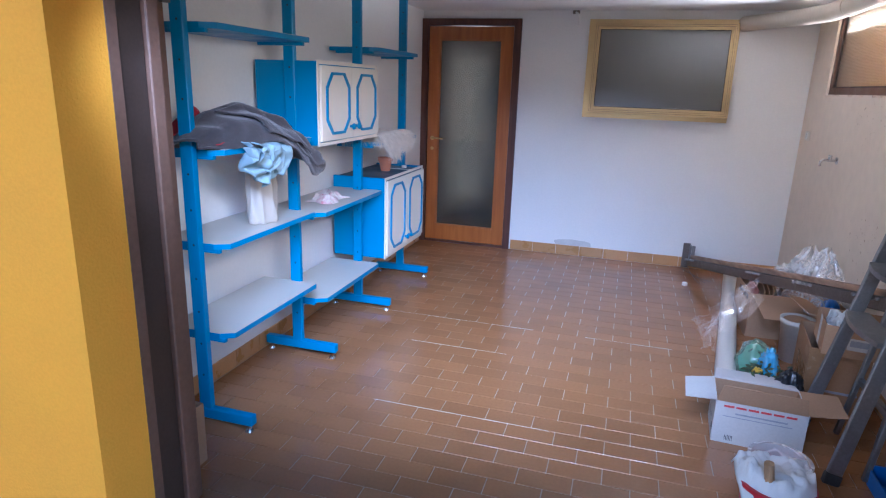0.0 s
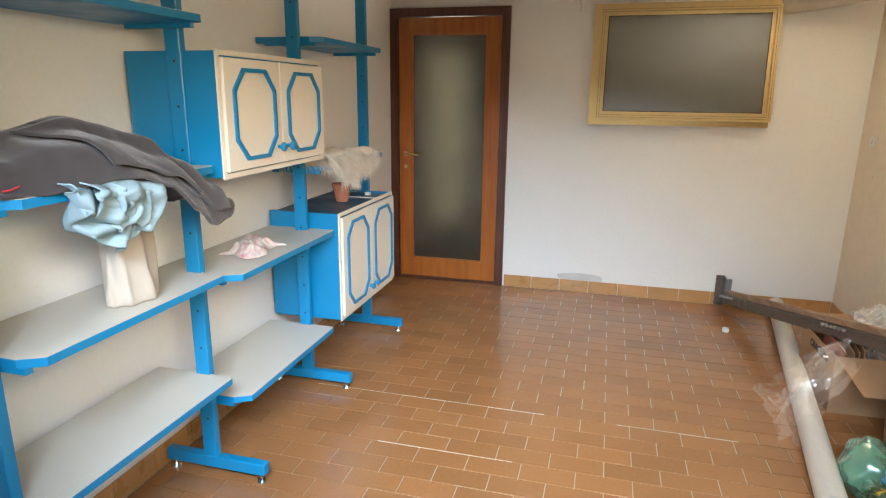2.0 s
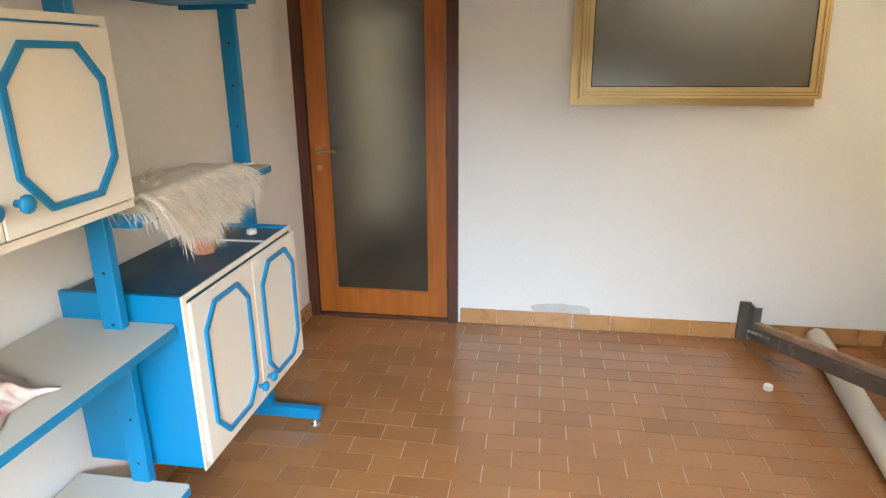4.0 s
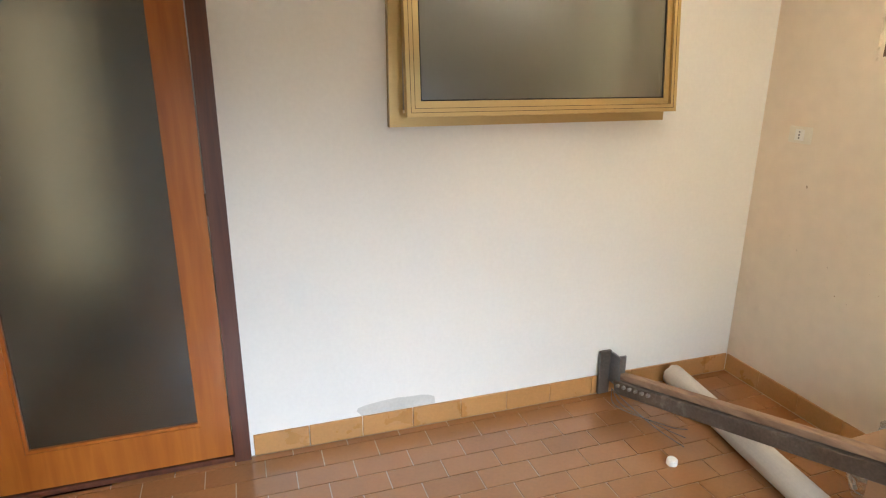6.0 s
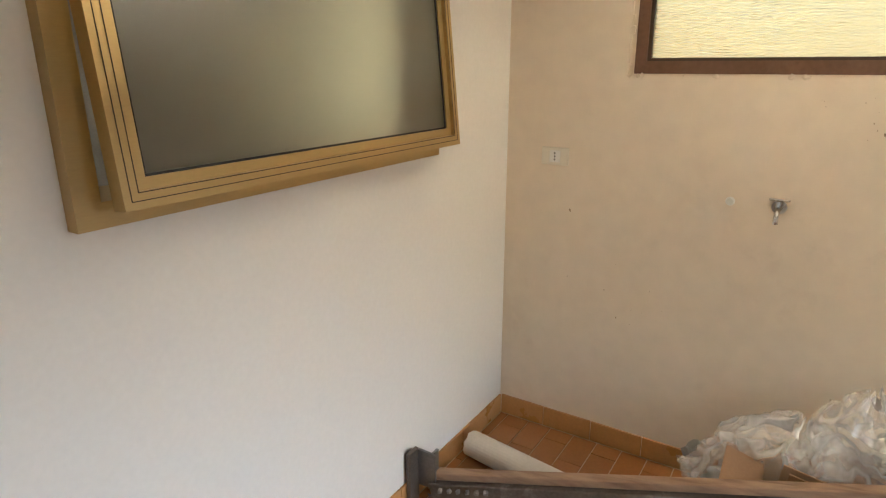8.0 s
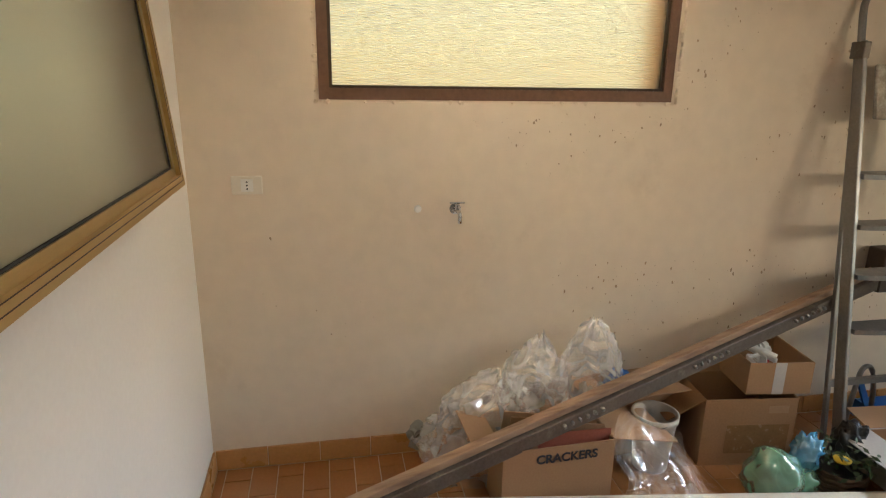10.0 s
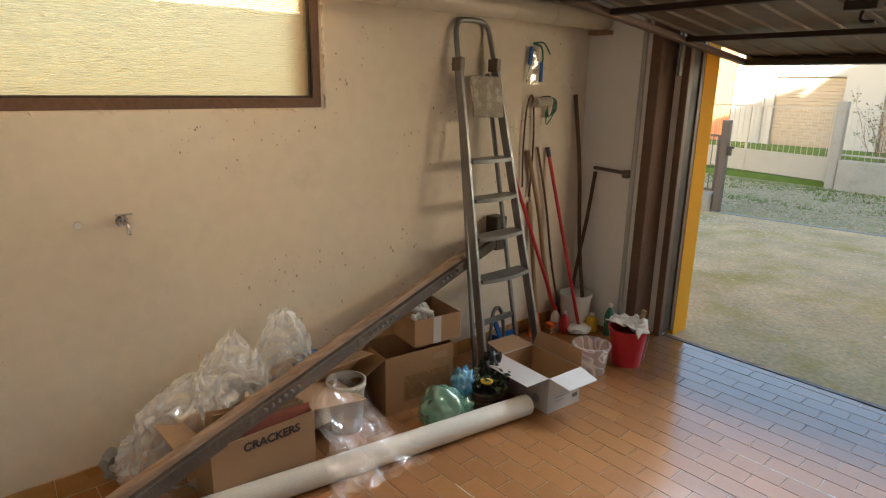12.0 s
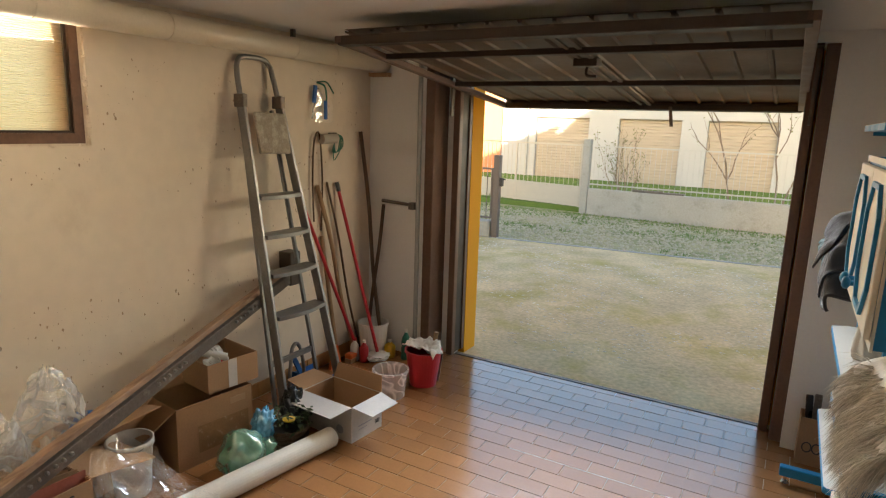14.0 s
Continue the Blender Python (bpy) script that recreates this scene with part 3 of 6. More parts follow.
# ---- hopper window in the back wall ----
def hopper_window():
    w = thing("window_1", (WX0, YB, WZ0), "gold aluminium hopper window tilted open with dark frosted glass", "window", kind="structure")
    W, Z = WX1 - WX0, WZ1 - WZ0
    part("window_frame", ring_prism(rect(0, 0, W, Z), rect(0.05, 0.05, W - 0.05, Z - 0.05), "y", -0.035, 0.12), M_GOLD, w, "gold anodised outer frame")
    top = Z - 0.03
    lean = Matrix.Translation((0, -0.005, top)) @ Matrix.Rotation(radians(-5.5), 4, "X") @ Matrix.Translation((0, 0, -top))
    x0, x1, z0, z1 = 0.044, W - 0.008, 0.035, top
    f = ring_prism(rect(x0, z0, x1, z1), rect(x0 + 0.032, z0 + 0.032, x1 - 0.032, z1 - 0.032), "y", -0.045, -0.008)
    ring_prism(rect(x0 + 0.03, z0 + 0.03, x1 - 0.03, z1 - 0.03), rect(x0 + 0.055, z0 + 0.055, x1 - 0.055, z1 - 0.055), "y", -0.034, -0.014, f)
    f.transform(lean)
    s = part("sash", f, M_GOLD, w, "gold aluminium sash")
    # thin dark rings laid on the sash draw the shade of its grooves
    for e in (0.014, 0.029):
        gr = ring_prism(rect(x0 + e, z0 + e, x1 - e, z1 - e), rect(x0 + e + 0.0018, z0 + e + 0.0018, x1 - e - 0.0018, z1 - e - 0.0018), "y", -0.0458, -0.0445)
        gr.transform(lean)
        part("groove_shade_line", gr, M_BROWN_DARK, s)
    g = box(x0 + 0.05, -0.026, z0 + 0.05, x1 - 0.05, -0.020, z1 - 0.05)
    g.transform(lean)
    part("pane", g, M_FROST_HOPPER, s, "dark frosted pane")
    gk = ring_prism(rect(x0 + 0.053, z0 + 0.053, x1 - 0.053, z1 - 0.053), rect(x0 + 0.06, z0 + 0.06, x1 - 0.06, z1 - 0.06), "y", -0.030, -0.0265)
    gk.transform(lean)
    part("gasket", gk, M_RUBBER, s)
    for x in (0.10, W - 0.10):
        part("stay", beam((x, -0.02, 0.3), (x, -0.085, 0.16), 0.004, 0.012), M_CHROME, w)


hopper_window()


# ---- side window ----
def side_window():
    w = thing("window_2", (XR, RY0, RZ0), "brown steel side window with rippled privacy glass", "window", kind="structure")
    W, Z = RY1 - RY0, RZ1 - RZ0
    rng = random.Random(5)
    part("window_lining", ring_prism(rect(0, 0, W, Z), rect(0.0185, 0.0085, W - 0.0185, Z - 0.0105), "x", 0.016, 0.066), M_WALL_OLD, w)
    part("window_frame", ring_prism(rect(0.018, 0.008, W - 0.018, Z - 0.01), rect(0.058, 0.052, W - 0.058, Z - 0.05), "x", 0.012, 0.07), M_BROWN, w, "rusty brown steel frame")
    part("glazing_bead", ring_prism(rect(0.058, 0.052, W - 0.058, Z - 0.05), rect(0.07, 0.062, W - 0.07, Z - 0.06), "x", 0.024, 0.06), M_BROWN_DARK, w)
    p = part("pane", box(0.036, 0.06, 0.055, 0.042, W - 0.06, Z - 0.055), M_WINDOW, w, "rippled yellowish glass pane")
    p.visible_shadow = False
    edge = bmesh.new()
    for k in range(60):  # broken plaster round the frame
        s = rng.random()
        t = rng.uniform(0.004, 0.012)
        y, z = ((rng.choice([0.006, W - 0.006]), s * Z) if k % 3 else (s * W, 0.0))
        lump((-0.001, y, z), (0.006, t, t), 0.6, 2, k, div=1, bm=edge)
    part("plaster_edge", edge, M_WALL_OLD, w, "crumbling plaster round the frame")


side_window()


# ---- pipes, tap, socket ----
def ceiling_pipe():
    t = thing("drain_pipe", (1.5, 1.86, 2.095), "beige plastic drain pipe along the ceiling", "pipe")
    r = 0.06
    pts = curve([(0, 0, 0), (0, 1.5, 0), (0, 2.9, 0.0), (-0.02, 3.25, 0), (-0.17, 3.62, 0), (-0.43, 4.025, 0)], 8)
    part("pipe", tube(pts, r, 20), M_PIPE, t, smooth=True)
    for y in (0.54, 1.70, 2.9):
        part("pipe_collar", rod((0, y - 0.025, 0), (0, y + 0.025, 0), r + 0.004, seg=24), M_PIPE, t, smooth=False)
    for y in (0.9, 2.3):
        part("pipe_clip", boxes((-0.012, y - 0.01, 0.055, 0.012, y + 0.01, 0.104)), M_STEEL_OLD, t)
        part("pipe_strap", rod((0, y - 0.01, 0), (0, y + 0.01, 0), r + 0.003, seg=22), M_PIPE, t)


ceiling_pipe()


def wall_tap():
    t = thing("wall_tap", (XR, 4.85, 1.126), "small chrome water tap on the wall", "tap")
    b = rod((0.0, 0, 0), (-0.006, 0, 0), 0.024, seg=18)
    rod((-0.004, 0, 0), (-0.055, 0, 0), 0.009, bm=b)
    rod((-0.045, 0, -0.004), (-0.045, 0, 0.026), 0.010, bm=b)
    part("tap_body", b, M_CHROME, t)
    part("spout", tube(curve([(-0.05, 0, 0), (-0.08, 0, 0.002), (-0.098, 0, -0.012), (-0.10, 0, -0.04)], 4), 0.008, 10), M_CHROME, t, smooth=True)
    part("tap_lever", beam((-0.045, -0.032, 0.032), (-0.045, 0.032, 0.032), 0.012, 0.008, bevel=0.003), M_CHROME, t)
    s = thing("pipe_stub", (XR, 5.005, 1.128), "capped pipe stub on the plaster", "pipe")
    part("stub", rod((0.0, 0, 0), (-0.012, 0, 0), 0.016, 0.013, 14), M_WHITE_PLASTIC, s)


wall_tap()


def socket():
    s = thing("wall_socket", (XR, 5.668, 1.238), "cream three-hole wall socket", "socket")
    part("socket_plate", box(-0.009, -0.058, -0.036, 0, 0.058, 0.036, 0.004), M_CREAM, s)
    part("socket_insert", box(-0.013, -0.024, -0.024, -0.0085, 0.022, 0.024, 0.002), M_WHITE_PLASTIC, s)
    for z in (-0.013, 0, 0.013):
        part("socket_hole", rod((-0.0128, -0.001, z), (-0.0142, -0.001, z), 0.0035, seg=10), M_BLACK, s)


socket()


def waste_pipe():
    s = thing("waste_pipe", (XR, 4.99, 0.085), "broken grey waste pipe stub at the skirting", "pipe")
    part("stub", lathe([(0.035, 0), (0.035, 0.055), (0.026, 0.055), (0.026, 0.01)]), M_STEEL_OLD, s).matrix_basis = pose(0, 0, 0, 0, -90, 0)
    part("broken_mortar", lump((-0.012, 0, -0.01), (0.02, 0.055, 0.075), 0.5, 3, 2, div=3), M_CURB, s, "crumbled grey mortar")


waste_pipe()


def wall_hook():
    s = thing("wall_hook", (-0.285, YB, 2.17), "small grey bent bracket below the ceiling", "hook")
    part("plate", box(-0.03, -0.02, 0.0, 0.03, 0, 0.03, 0.003), M_STEEL_OLD, s)
    part("arm", tube(curve([(0.0, -0.015, 0.01), (0.02, -0.05, -0.01), (0.035, -0.05, -0.05), (0.03, -0.03, -0.09)], 5), 0.011, 8), M_WHITE_PLASTIC, s, smooth=True)


wall_hook()


# ---- garage door, swung up ----
def garage_door():
    """Hinged panel, swung up under the ceiling, in its steel frame."""
    d = thing("garage_door", (0, 3.03, 2.105), "brown steel up-and-over garage door swung open overhead", "garage door")
    L, tilt = 2.05, radians(6.45)
    # local: x across, s runs outwards (towards -y) and down
    def at(x, s, n):
        return (x, -s * math.cos(tilt) - n * math.sin(tilt), -s * math.sin(tilt) + n * math.cos(tilt))
    bm = bmesh.new()
    xs = []
    x = OX0 + 0.02
    while x < OX1 - 0.06:
        xs += [(x, 0.012), (x + 0.125, 0.012), (x + 0.131, 0.0), (x + 0.146, 0.0), (x + 0.152, 0.012)]
        x += 0.152
    rows = [[bm.verts.new(at(min(a, OX1 - 0.03), s, n + 0.01)) for a, n in xs] for s in (0, L)]
    for i in range(len(xs) - 1):
        bm.faces.new((rows[0][i], rows[0][i + 1], rows[1][i + 1], rows[1][i]))
    rows2 = [[bm.verts.new(at(min(a, OX1 - 0.03), s, 0.028)) for a, n in (xs[0], xs[-1])] for s in (0, L)]
    bm.faces.new((rows2[0][0], rows2[0][1], rows2[1][1], rows2[1][0]))
    part("door_sheet", bm, M_DOOR_SHEET, d, "ribbed brown sheet steel panel")
    def bar(x0, s0, x1, s1, w, h, name, m=M_BROWN):
        part(name, beam(at(x0, s0, -h / 2), at(x1, s1, -h / 2), w, h, up=at(0, 0, 1), bevel=0.003), m, d)
    xa, xb = OX0 + 0.01, OX1 - 0.02
    for s, w, h in ((0.025, 0.05, 0.045), (0.40, 0.035, 0.03), (1.19, 0.035, 0.03), (L - 0.02, 0.05, 0.04)):
        bar(xa, s, xb, s, w, h, "cross_rail", M_BROWN_DARK)
    bar(xa, 0, xa, L, 0.045, 0.035, "side_rail")
    bar(xb, 0, xb, L, 0.045, 0.035, "side_rail")
    bar(-0.16, 0, -0.16, L, 0.028, 0.012, "lock_rod", M_DOOR_SHEET)
    bar(-0.10, 0, -0.10, L, 0.022, 0.010, "lock_rod", M_DOOR_SHEET)
    c = at(-0.13, 0.62, -0.02)
    part("lock_case", box(c[0] - 0.06, c[1] - 0.045, c[2] - 0.02, c[0] + 0.06, c[1] + 0.045, c[2] + 0.02, 0.004), M_BROWN_DARK, d)
    part("lock_handle", tube(curve([(c[0], c[1], c[2] - 0.02), (c[0], c[1], c[2] - 0.06), (c[0] - 0.05, c[1], c[2] - 0.065)], 4), 0.008, 8), M_BROWN_DARK, d, smooth=True)
    c = at(-0.30, L - 0.05, -0.02)
    part("pull_lever", beam(c, (c[0] - 0.015, c[1] - 0.03, c[2] - 0.13), 0.022, 0.012, up=(0, 1, 0)), M_DOOR_SHEET, d)
    part("edge_cap", beam(at(xa, L + 0.005, -0.002), at(xb, L + 0.005, -0.002), 0.008, 0.075, up=at(0, 0, 1), bevel=0.002), M_BROWN, d)
    f = thing("garage_door_frame", (0, 1.645, 0), "dark brown steel door frame with side posts", "door frame")
    for s, x in ((-1, OX0), (1, OX1)):
        part("inner_post", box(x, 0.005, 0, x + s * 0.05, 0.055, 2.14, 0.004), M_BROWN, f)
        a, b = (0.06, 0.17) if s < 0 else (0.113, 0.185)
        part("post", box(x + s * a, 0.01, 0, x + s * b, 0.15 if s < 0 else 0.21, 2.16, 0.005), M_BROWN, f)
        part("guide", box(x + s * 0.012, -0.10, 0, x + s * 0.05, 0.0, 2.14, 0.003), M_BROWN_DARK, f)
        part("flange", box(x + s * 0.002, -0.143, 0.0, x + s * 0.02, -0.10, 2.14, 0.003), M_BROWN, f)
        part("spring_arm", beam((x + s * 0.03, 0.10, 2.12), (x + s * 0.03, 0.12, 1.75), 0.012, 0.035, up=(0, 1, 0)), M_STEEL_OLD, f)
    part("head_rail", box(OX0 - 0.05, 0.02, 2.14, OX1 + 0.05, 0.18, 2.19, 0.004), M_BROWN_DARK, f)
    part("sill", box(OX0, -0.03, -0.02, OX1, 0.005, 0.004), M_STEEL_OLD, f)


garage_door()

# ---- blue shelving unit along the left wall ----
UY = [2.23, 3.05, 3.88, 4.71]
UX = -1.455
SX0, SX1 = -1.665, -1.325


def octagon(a0, b0, a1, b1, c, d):
    return [(a0 + c, b0), (a1 - c, b0), (a1, b0 + d), (a1, b1 - d), (a1 - c, b1), (a0 + c, b1), (a0, b1 - d), (a0, b0 + d)]


def wall_unit():
    u = thing("shelving_unit", (0, 0, 0), "blue painted modular shelving unit with beige shelves", "shelves")
    hb = rod((0, -0.0166, 0), (0, 0.0166, 0), 0.005, seg=8)
    hole = bpy.data.meshes.new("peg_hole")
    hb.to_mesh(hole)
    hb.free()
    hole.materials.append(M_BLACK)
    for y in UY:
        p = part("upright", box(UX - 0.03, y - 0.016, 0.06, UX + 0.03, y + 0.016, H - 0.004, 0.003), M_BLUE, u)
        for k in range(13):
            z = 0.25 + 0.15 * k
            o = new("peg_hole", hole)
            o.parent = p
            o.matrix_basis = pose(UX + 0.004, y, z)
        f = part("foot", box(-1.66, y - 0.02, 0.035, -1.212, y + 0.02, 0.085, 0.004), M_BLUE, u)
        for x in (-1.635, -1.240):
            b = rod((x, y, 0), (x, y, 0.01), 0.02, 0.015, 14)
            rod((x, y, 0.008), (x, y, 0.04), 0.008, bm=b)
            part("leveller", b, M_CHROME, f)
    bays = [(0, 0.44), (0, 0.85), (0, 1.25), (0, 1.745), (1, 0.335), (1, 0.835), (2, 1.155), (2, 1.755)]
    for b, z in bays:
        y0, y1 = UY[b] + 0.025, UY[b + 1] - 0.004 - 0.012 * (z > 0.9)
        if (b, z) == (1, 0.835):
            y1 = 3.922
        c, xf = 0.035, (-1.295 if b == 1 else SX1)
        plan = [(SX0, y0), (xf - 0.06, y0), (xf, y0 + c), (xf, y1 - 0.012), (xf - 0.012, y1), (SX0, y1)]
        s = part("shelf", prism(plan, "z", z - 0.024, z - 0.0005), M_BLUE, u)
        i = 0.002
        plan = [(SX0 + i, y0 + i), (xf - 0.06 - i, y0 + i), (xf - i, y0 + c), (xf - i, y1 - 0.013), (xf - 0.013, y1 - i), (SX0 + i, y1 - i)]
        part("shelf_top", prism(plan, "z", z - 0.001, z + 0.001), M_BEIGE, s, "beige laminate surface")
        for y in (y0 + 0.012, y1 - 0.012):
            part("bracket", boxes((-1.62, y - 0.010, z - 0.04, -1.36, y + 0.010, z - 0.024)), M_BLUE, s)


wall_unit()


def cabinet(name, at, w, h, depth, label, top, group="blue and cream cabinets"):
    """at: lower back corner at the near end; doors face +x, the width runs along +y."""
    c = thing(name, at, label, "cabinet", group)
    t = 0.018
    part("side_panel", box(0, 0, 0, depth, t, h, 0.0015), M_BLUE, c)
    part("side_panel", box(0, w - t, 0, depth, w, h, 0.0015), M_BLUE, c)
    part("bottom_panel", box(0, t, 0, depth, w - t, t), M_BLUE, c)
    part("back_panel", box(0, t, t, 0.006, w - t, h - t), M_BLUE, c)
    part("top", box(0.0, t, h - t - 0.012, depth, w - t, h - 0.012), top, c)
    part("front_frame", ring_prism(rect(-0.004, -0.004, w + 0.004, h + 0.004), rect(0.014, 0.014, w - 0.014, h - 0.014), "x", depth, depth + 0.006), M_CREAM, c)
    n = 2
    dw = (w - 0.016) / n
    for k in range(n):
        y0, y1 = 0.008 + k * dw + 0.0015, 0.008 + (k + 1) * dw - 0.0015
        d = part("cabinet_door", box(depth + 0.007, y0, 0.02, depth + 0.021, y1, h - 0.02, 0.003), M_CREAM, c, "cream door with blue octagonal moulding")
        a = octagon(y0 + 0.046, 0.052, y1 - 0.046, h - 0.052, 0.066, 0.075)
        i = octagon(y0 + 0.060, 0.066, y1 - 0.060, h - 0.066, 0.060, 0.068)
        part("moulding", ring_prism(a, i, "x", depth + 0.0205, depth + 0.030), M_BLUE, d, "blue octagonal moulding")
        ky = y1 - 0.035 if k == 0 else y0 + 0.035
        kz = 0.085
        kb = rod((depth + 0.021, ky, kz), (depth + 0.037, ky, kz), 0.008, seg=10)
        lump((depth + 0.045, ky, kz), (0.012, 0.019, 0.019), 0.0, div=2, bm=kb)
        part("knob", kb, M_BLUE, d, smooth=True)
    return c


cabinet("hanging_cabinet", (-1.66, 3.045, 1.205), 0.77, 0.43, 0.36, "blue wall cabinet with two cream moulded doors", M_BLUE)
cabinet("base_cabinet", (-1.66, 3.925, 0.355), 0.775, 0.56, 0.382, "blue low cabinet with cream moulded doors and dark top", M_BLUE_DARK)

# ---- the yard and the buildings opposite ----
GZ = -0.04
setting("ground", box(-80, -120, -0.6, 80, 120, GZ - 0.05), M_GRAVEL_BED, "mossy gravel ground of the lane", "ground")
setting("yard", prism([(-9, 1.62), (9, 1.62), (9, -2.45), (2.87, -3.2), (-0.94, -3.66), (-9, -4.6)], "z", GZ - 0.3, GZ), M_CONCRETE, "weathered concrete yard with greenish moss stains", "ground")
setting("yard_kerb", beam((9, -2.45, GZ - 0.05), (-9, -4.66, GZ - 0.05), 0.07, 0.12), M_CURB, "flush concrete kerb along the yard", "kerb")
setting("lawn", prism([(-30, -7.62 + 0.9), (2.7, -7.5), (30, -9.0), (30, -15.2), (-30, -15.2)], "z", -0.3, 0.02), M_LAWN, "short green lawn behind the fence", "lawn")


def scatter_mesh(name, verts, faces, material, label, category):
    me = bpy.data.meshes.new(name)
    me.from_pydata(verts, [], faces)
    me.materials.append(material)
    return tagged(new(name, me), label, category, "", "stuff")


def grass():
    rng, v, f = random.Random(3), [], []
    for k in range(16000):
        x, y = rng.uniform(-3.5, 8.5), -7.75 - 6.6 * rng.random() ** 1.6
        if y > -7.62 - 0.09 * (x - 2.7) * (1 if x > 2.7 else 0.05):
            continue
        h, a, w = rng.uniform(0.04, 0.10), rng.uniform(0, 3.14), 0.012
        dx, dy = w * math.cos(a), w * math.sin(a)
        i = len(v)
        v += [(x - dx, y - dy, 0.015), (x + dx, y + dy, 0.015), (x + rng.uniform(-0.03, 0.03), y + rng.uniform(-0.03, 0.03), 0.02 + h)]
        f.append((i, i + 1, i + 2))
    for k in range(20000):  # tufts along the lane
        x, y = rng.uniform(-3.5, 7), rng.uniform(-7.3, -3.4)
        if noise.noise((x * 1.1, y * 1.5, 3.0)) + 0.5 * noise.noise((x * 4, y * 4, 8.0)) < 0.05 + 0.14 * (y + 6.6) and y > -6.6:
            continue
        h, a, w = rng.uniform(0.02, 0.05), rng.uniform(0, 3.14), 0.010
        dx, dy = w * math.cos(a), w * math.sin(a)
        i = len(v)
        v += [(x - dx, y - dy, GZ - 0.052), (x + dx, y + dy, GZ - 0.052), (x + rng.uniform(-0.03, 0.03), y + rng.uniform(-0.03, 0.03), GZ - 0.05 + h)]
        f.append((i, i + 1, i + 2))
    scatter_mesh("grass", v, f, M_GRASS, "short green grass blades", "grass")


def gravel():
    rng, v, f = random.Random(4), [], []
    for k in range(9000):
        x, y = rng.uniform(-3.5, 6.5), rng.uniform(-7.0, -3.3)
        if y > -3.2 - 0.12 * (2.87 - x) - 0.08:
            continue
        r = rng.uniform(0.012, 0.035)
        i = len(v)
        c = Vector((x, y, GZ - 0.05 + r * 0.2))
        for d in ((1, 0, 0), (-0.3, 0.9, 0), (-0.6, -0.8, 0), (0.1, 0.1, 0.7), (0.0, 0.0, -0.5)):
            v.append(tuple(c + Vector(d) * r * rng.uniform(0.7, 1.3)))
        f += [(i, i + 1, i + 3), (i + 1, i + 2, i + 3), (i + 2, i, i + 3), (i + 1, i, i + 4), (i + 2, i + 1, i + 4), (i, i + 2, i + 4)]
    scatter_mesh("gravel", v, f, M_STONE, "loose pale gravel stones", "gravel")


grass()
gravel()


def grit():
    rng, v, f = random.Random(44), [], []
    for k in range(6000):
        x, y = rng.uniform(-3.2, 3.6), rng.uniform(-3.0, 1.1)
        if noise.noise((x * 0.9, y * 0.9, 3)) < -0.12:
            continue
        r, i = 0.003 + 0.009 * rng.random() ** 3, len(v)
        a0 = rng.uniform(0, 6.28)
        for j in range(5):
            a = a0 + 6.283 * j / 5
            q = r * rng.uniform(0.6, 1.5)
            v.append((x + 1.6 * q * math.cos(a), y + q * math.sin(a), GZ + 0.001))
        v.append((x, y, GZ + 0.001 + r * 0.6))
        f += [(i + j, i + (j + 1) % 5, i + 5) for j in range(5)]
    scatter_mesh("grit", v, f, mat("pale_grit", (0.82, 0.75, 0.60), 0.9, vary=0.3), "pale grit and crumbs strewn over the yard", "gravel")


grit()


def fence_bars(parent, p0, p1, z0, z1, step, r, m):
    a, b = Vector(p0), Vector(p1)
    n = int((b - a).length / step)
    first = None
    for k in range(n + 1):
        q = a.lerp(b, (k + 0.5) / (n + 1))
        if first is None:
            first = part("bar", rod((0, 0, z0), (0, 0, z1), r, seg=6), m, parent)
            o = first
        else:
            o = new("bar", first.data)
            o.parent = parent
        o.matrix_basis = pose(q.x, q.y, 0)


def far_boundary():
    w = thing("garden_wall", (0, 0, 0), "low weathered concrete wall under a wire fence", "wall", kind="structure")
    part("wall_base", beam((2.68, -7.36, 0.19), (-6, -7.0, 0.19), 0.16, 0.56, bevel=0.01), M_CURB, w)
    f = thing("garden_fence", (0, 0, 0), "thin grey bar fence on the garden wall", "fence")
    part("rail", beam((2.68, -7.36, 1.36), (-6, -7.0, 1.36), 0.012, 0.03), M_FENCE, f)
    part("rail", beam((2.68, -7.36, 0.56), (-6, -7.0, 0.56), 0.012, 0.03), M_FENCE, f)
    fence_bars(f, (2.66, -7.36, 0), (-3.4, -7.11, 0), 0.47, 1.36, 0.105, 0.005, M_FENCE)
    p = thing("concrete_post", (2.78, -7.40, GZ - 0.06), "pale square concrete gate post", "post")
    part("shaft", box(-0.08, -0.08, 0, 0.08, 0.08, 1.60, 0.012), M_CURB, p)
    g = thing("far_gate", (0, 0, 0), "pale metal gate with a solid lower panel", "gate")
    a, b = (2.90, -7.43, 0), (6.6, -8.2, 0)
    for z in (0.06, 0.47, 1.36):
        part("gate_rail", beam((a[0], a[1], z), (b[0], b[1], z), 0.03, 0.035), M_GATE, g)
    part("lower_panel", beam((a[0], a[1], 0.26), (b[0], b[1], 0.26), 0.012, 0.38), M_GATE, g)
    fence_bars(g, a, b, 0.47, 1.36, 0.12, 0.006, M_GATE)
    for t in (0.0, 0.45, 1.0):
        q = Vector(a).lerp(Vector(b), t)
        part("stile", box(q.x - 0.02, q.y - 0.02, 0.03, q.x + 0.02, q.y + 0.02, 1.40), M_GATE, g)


far_boundary()


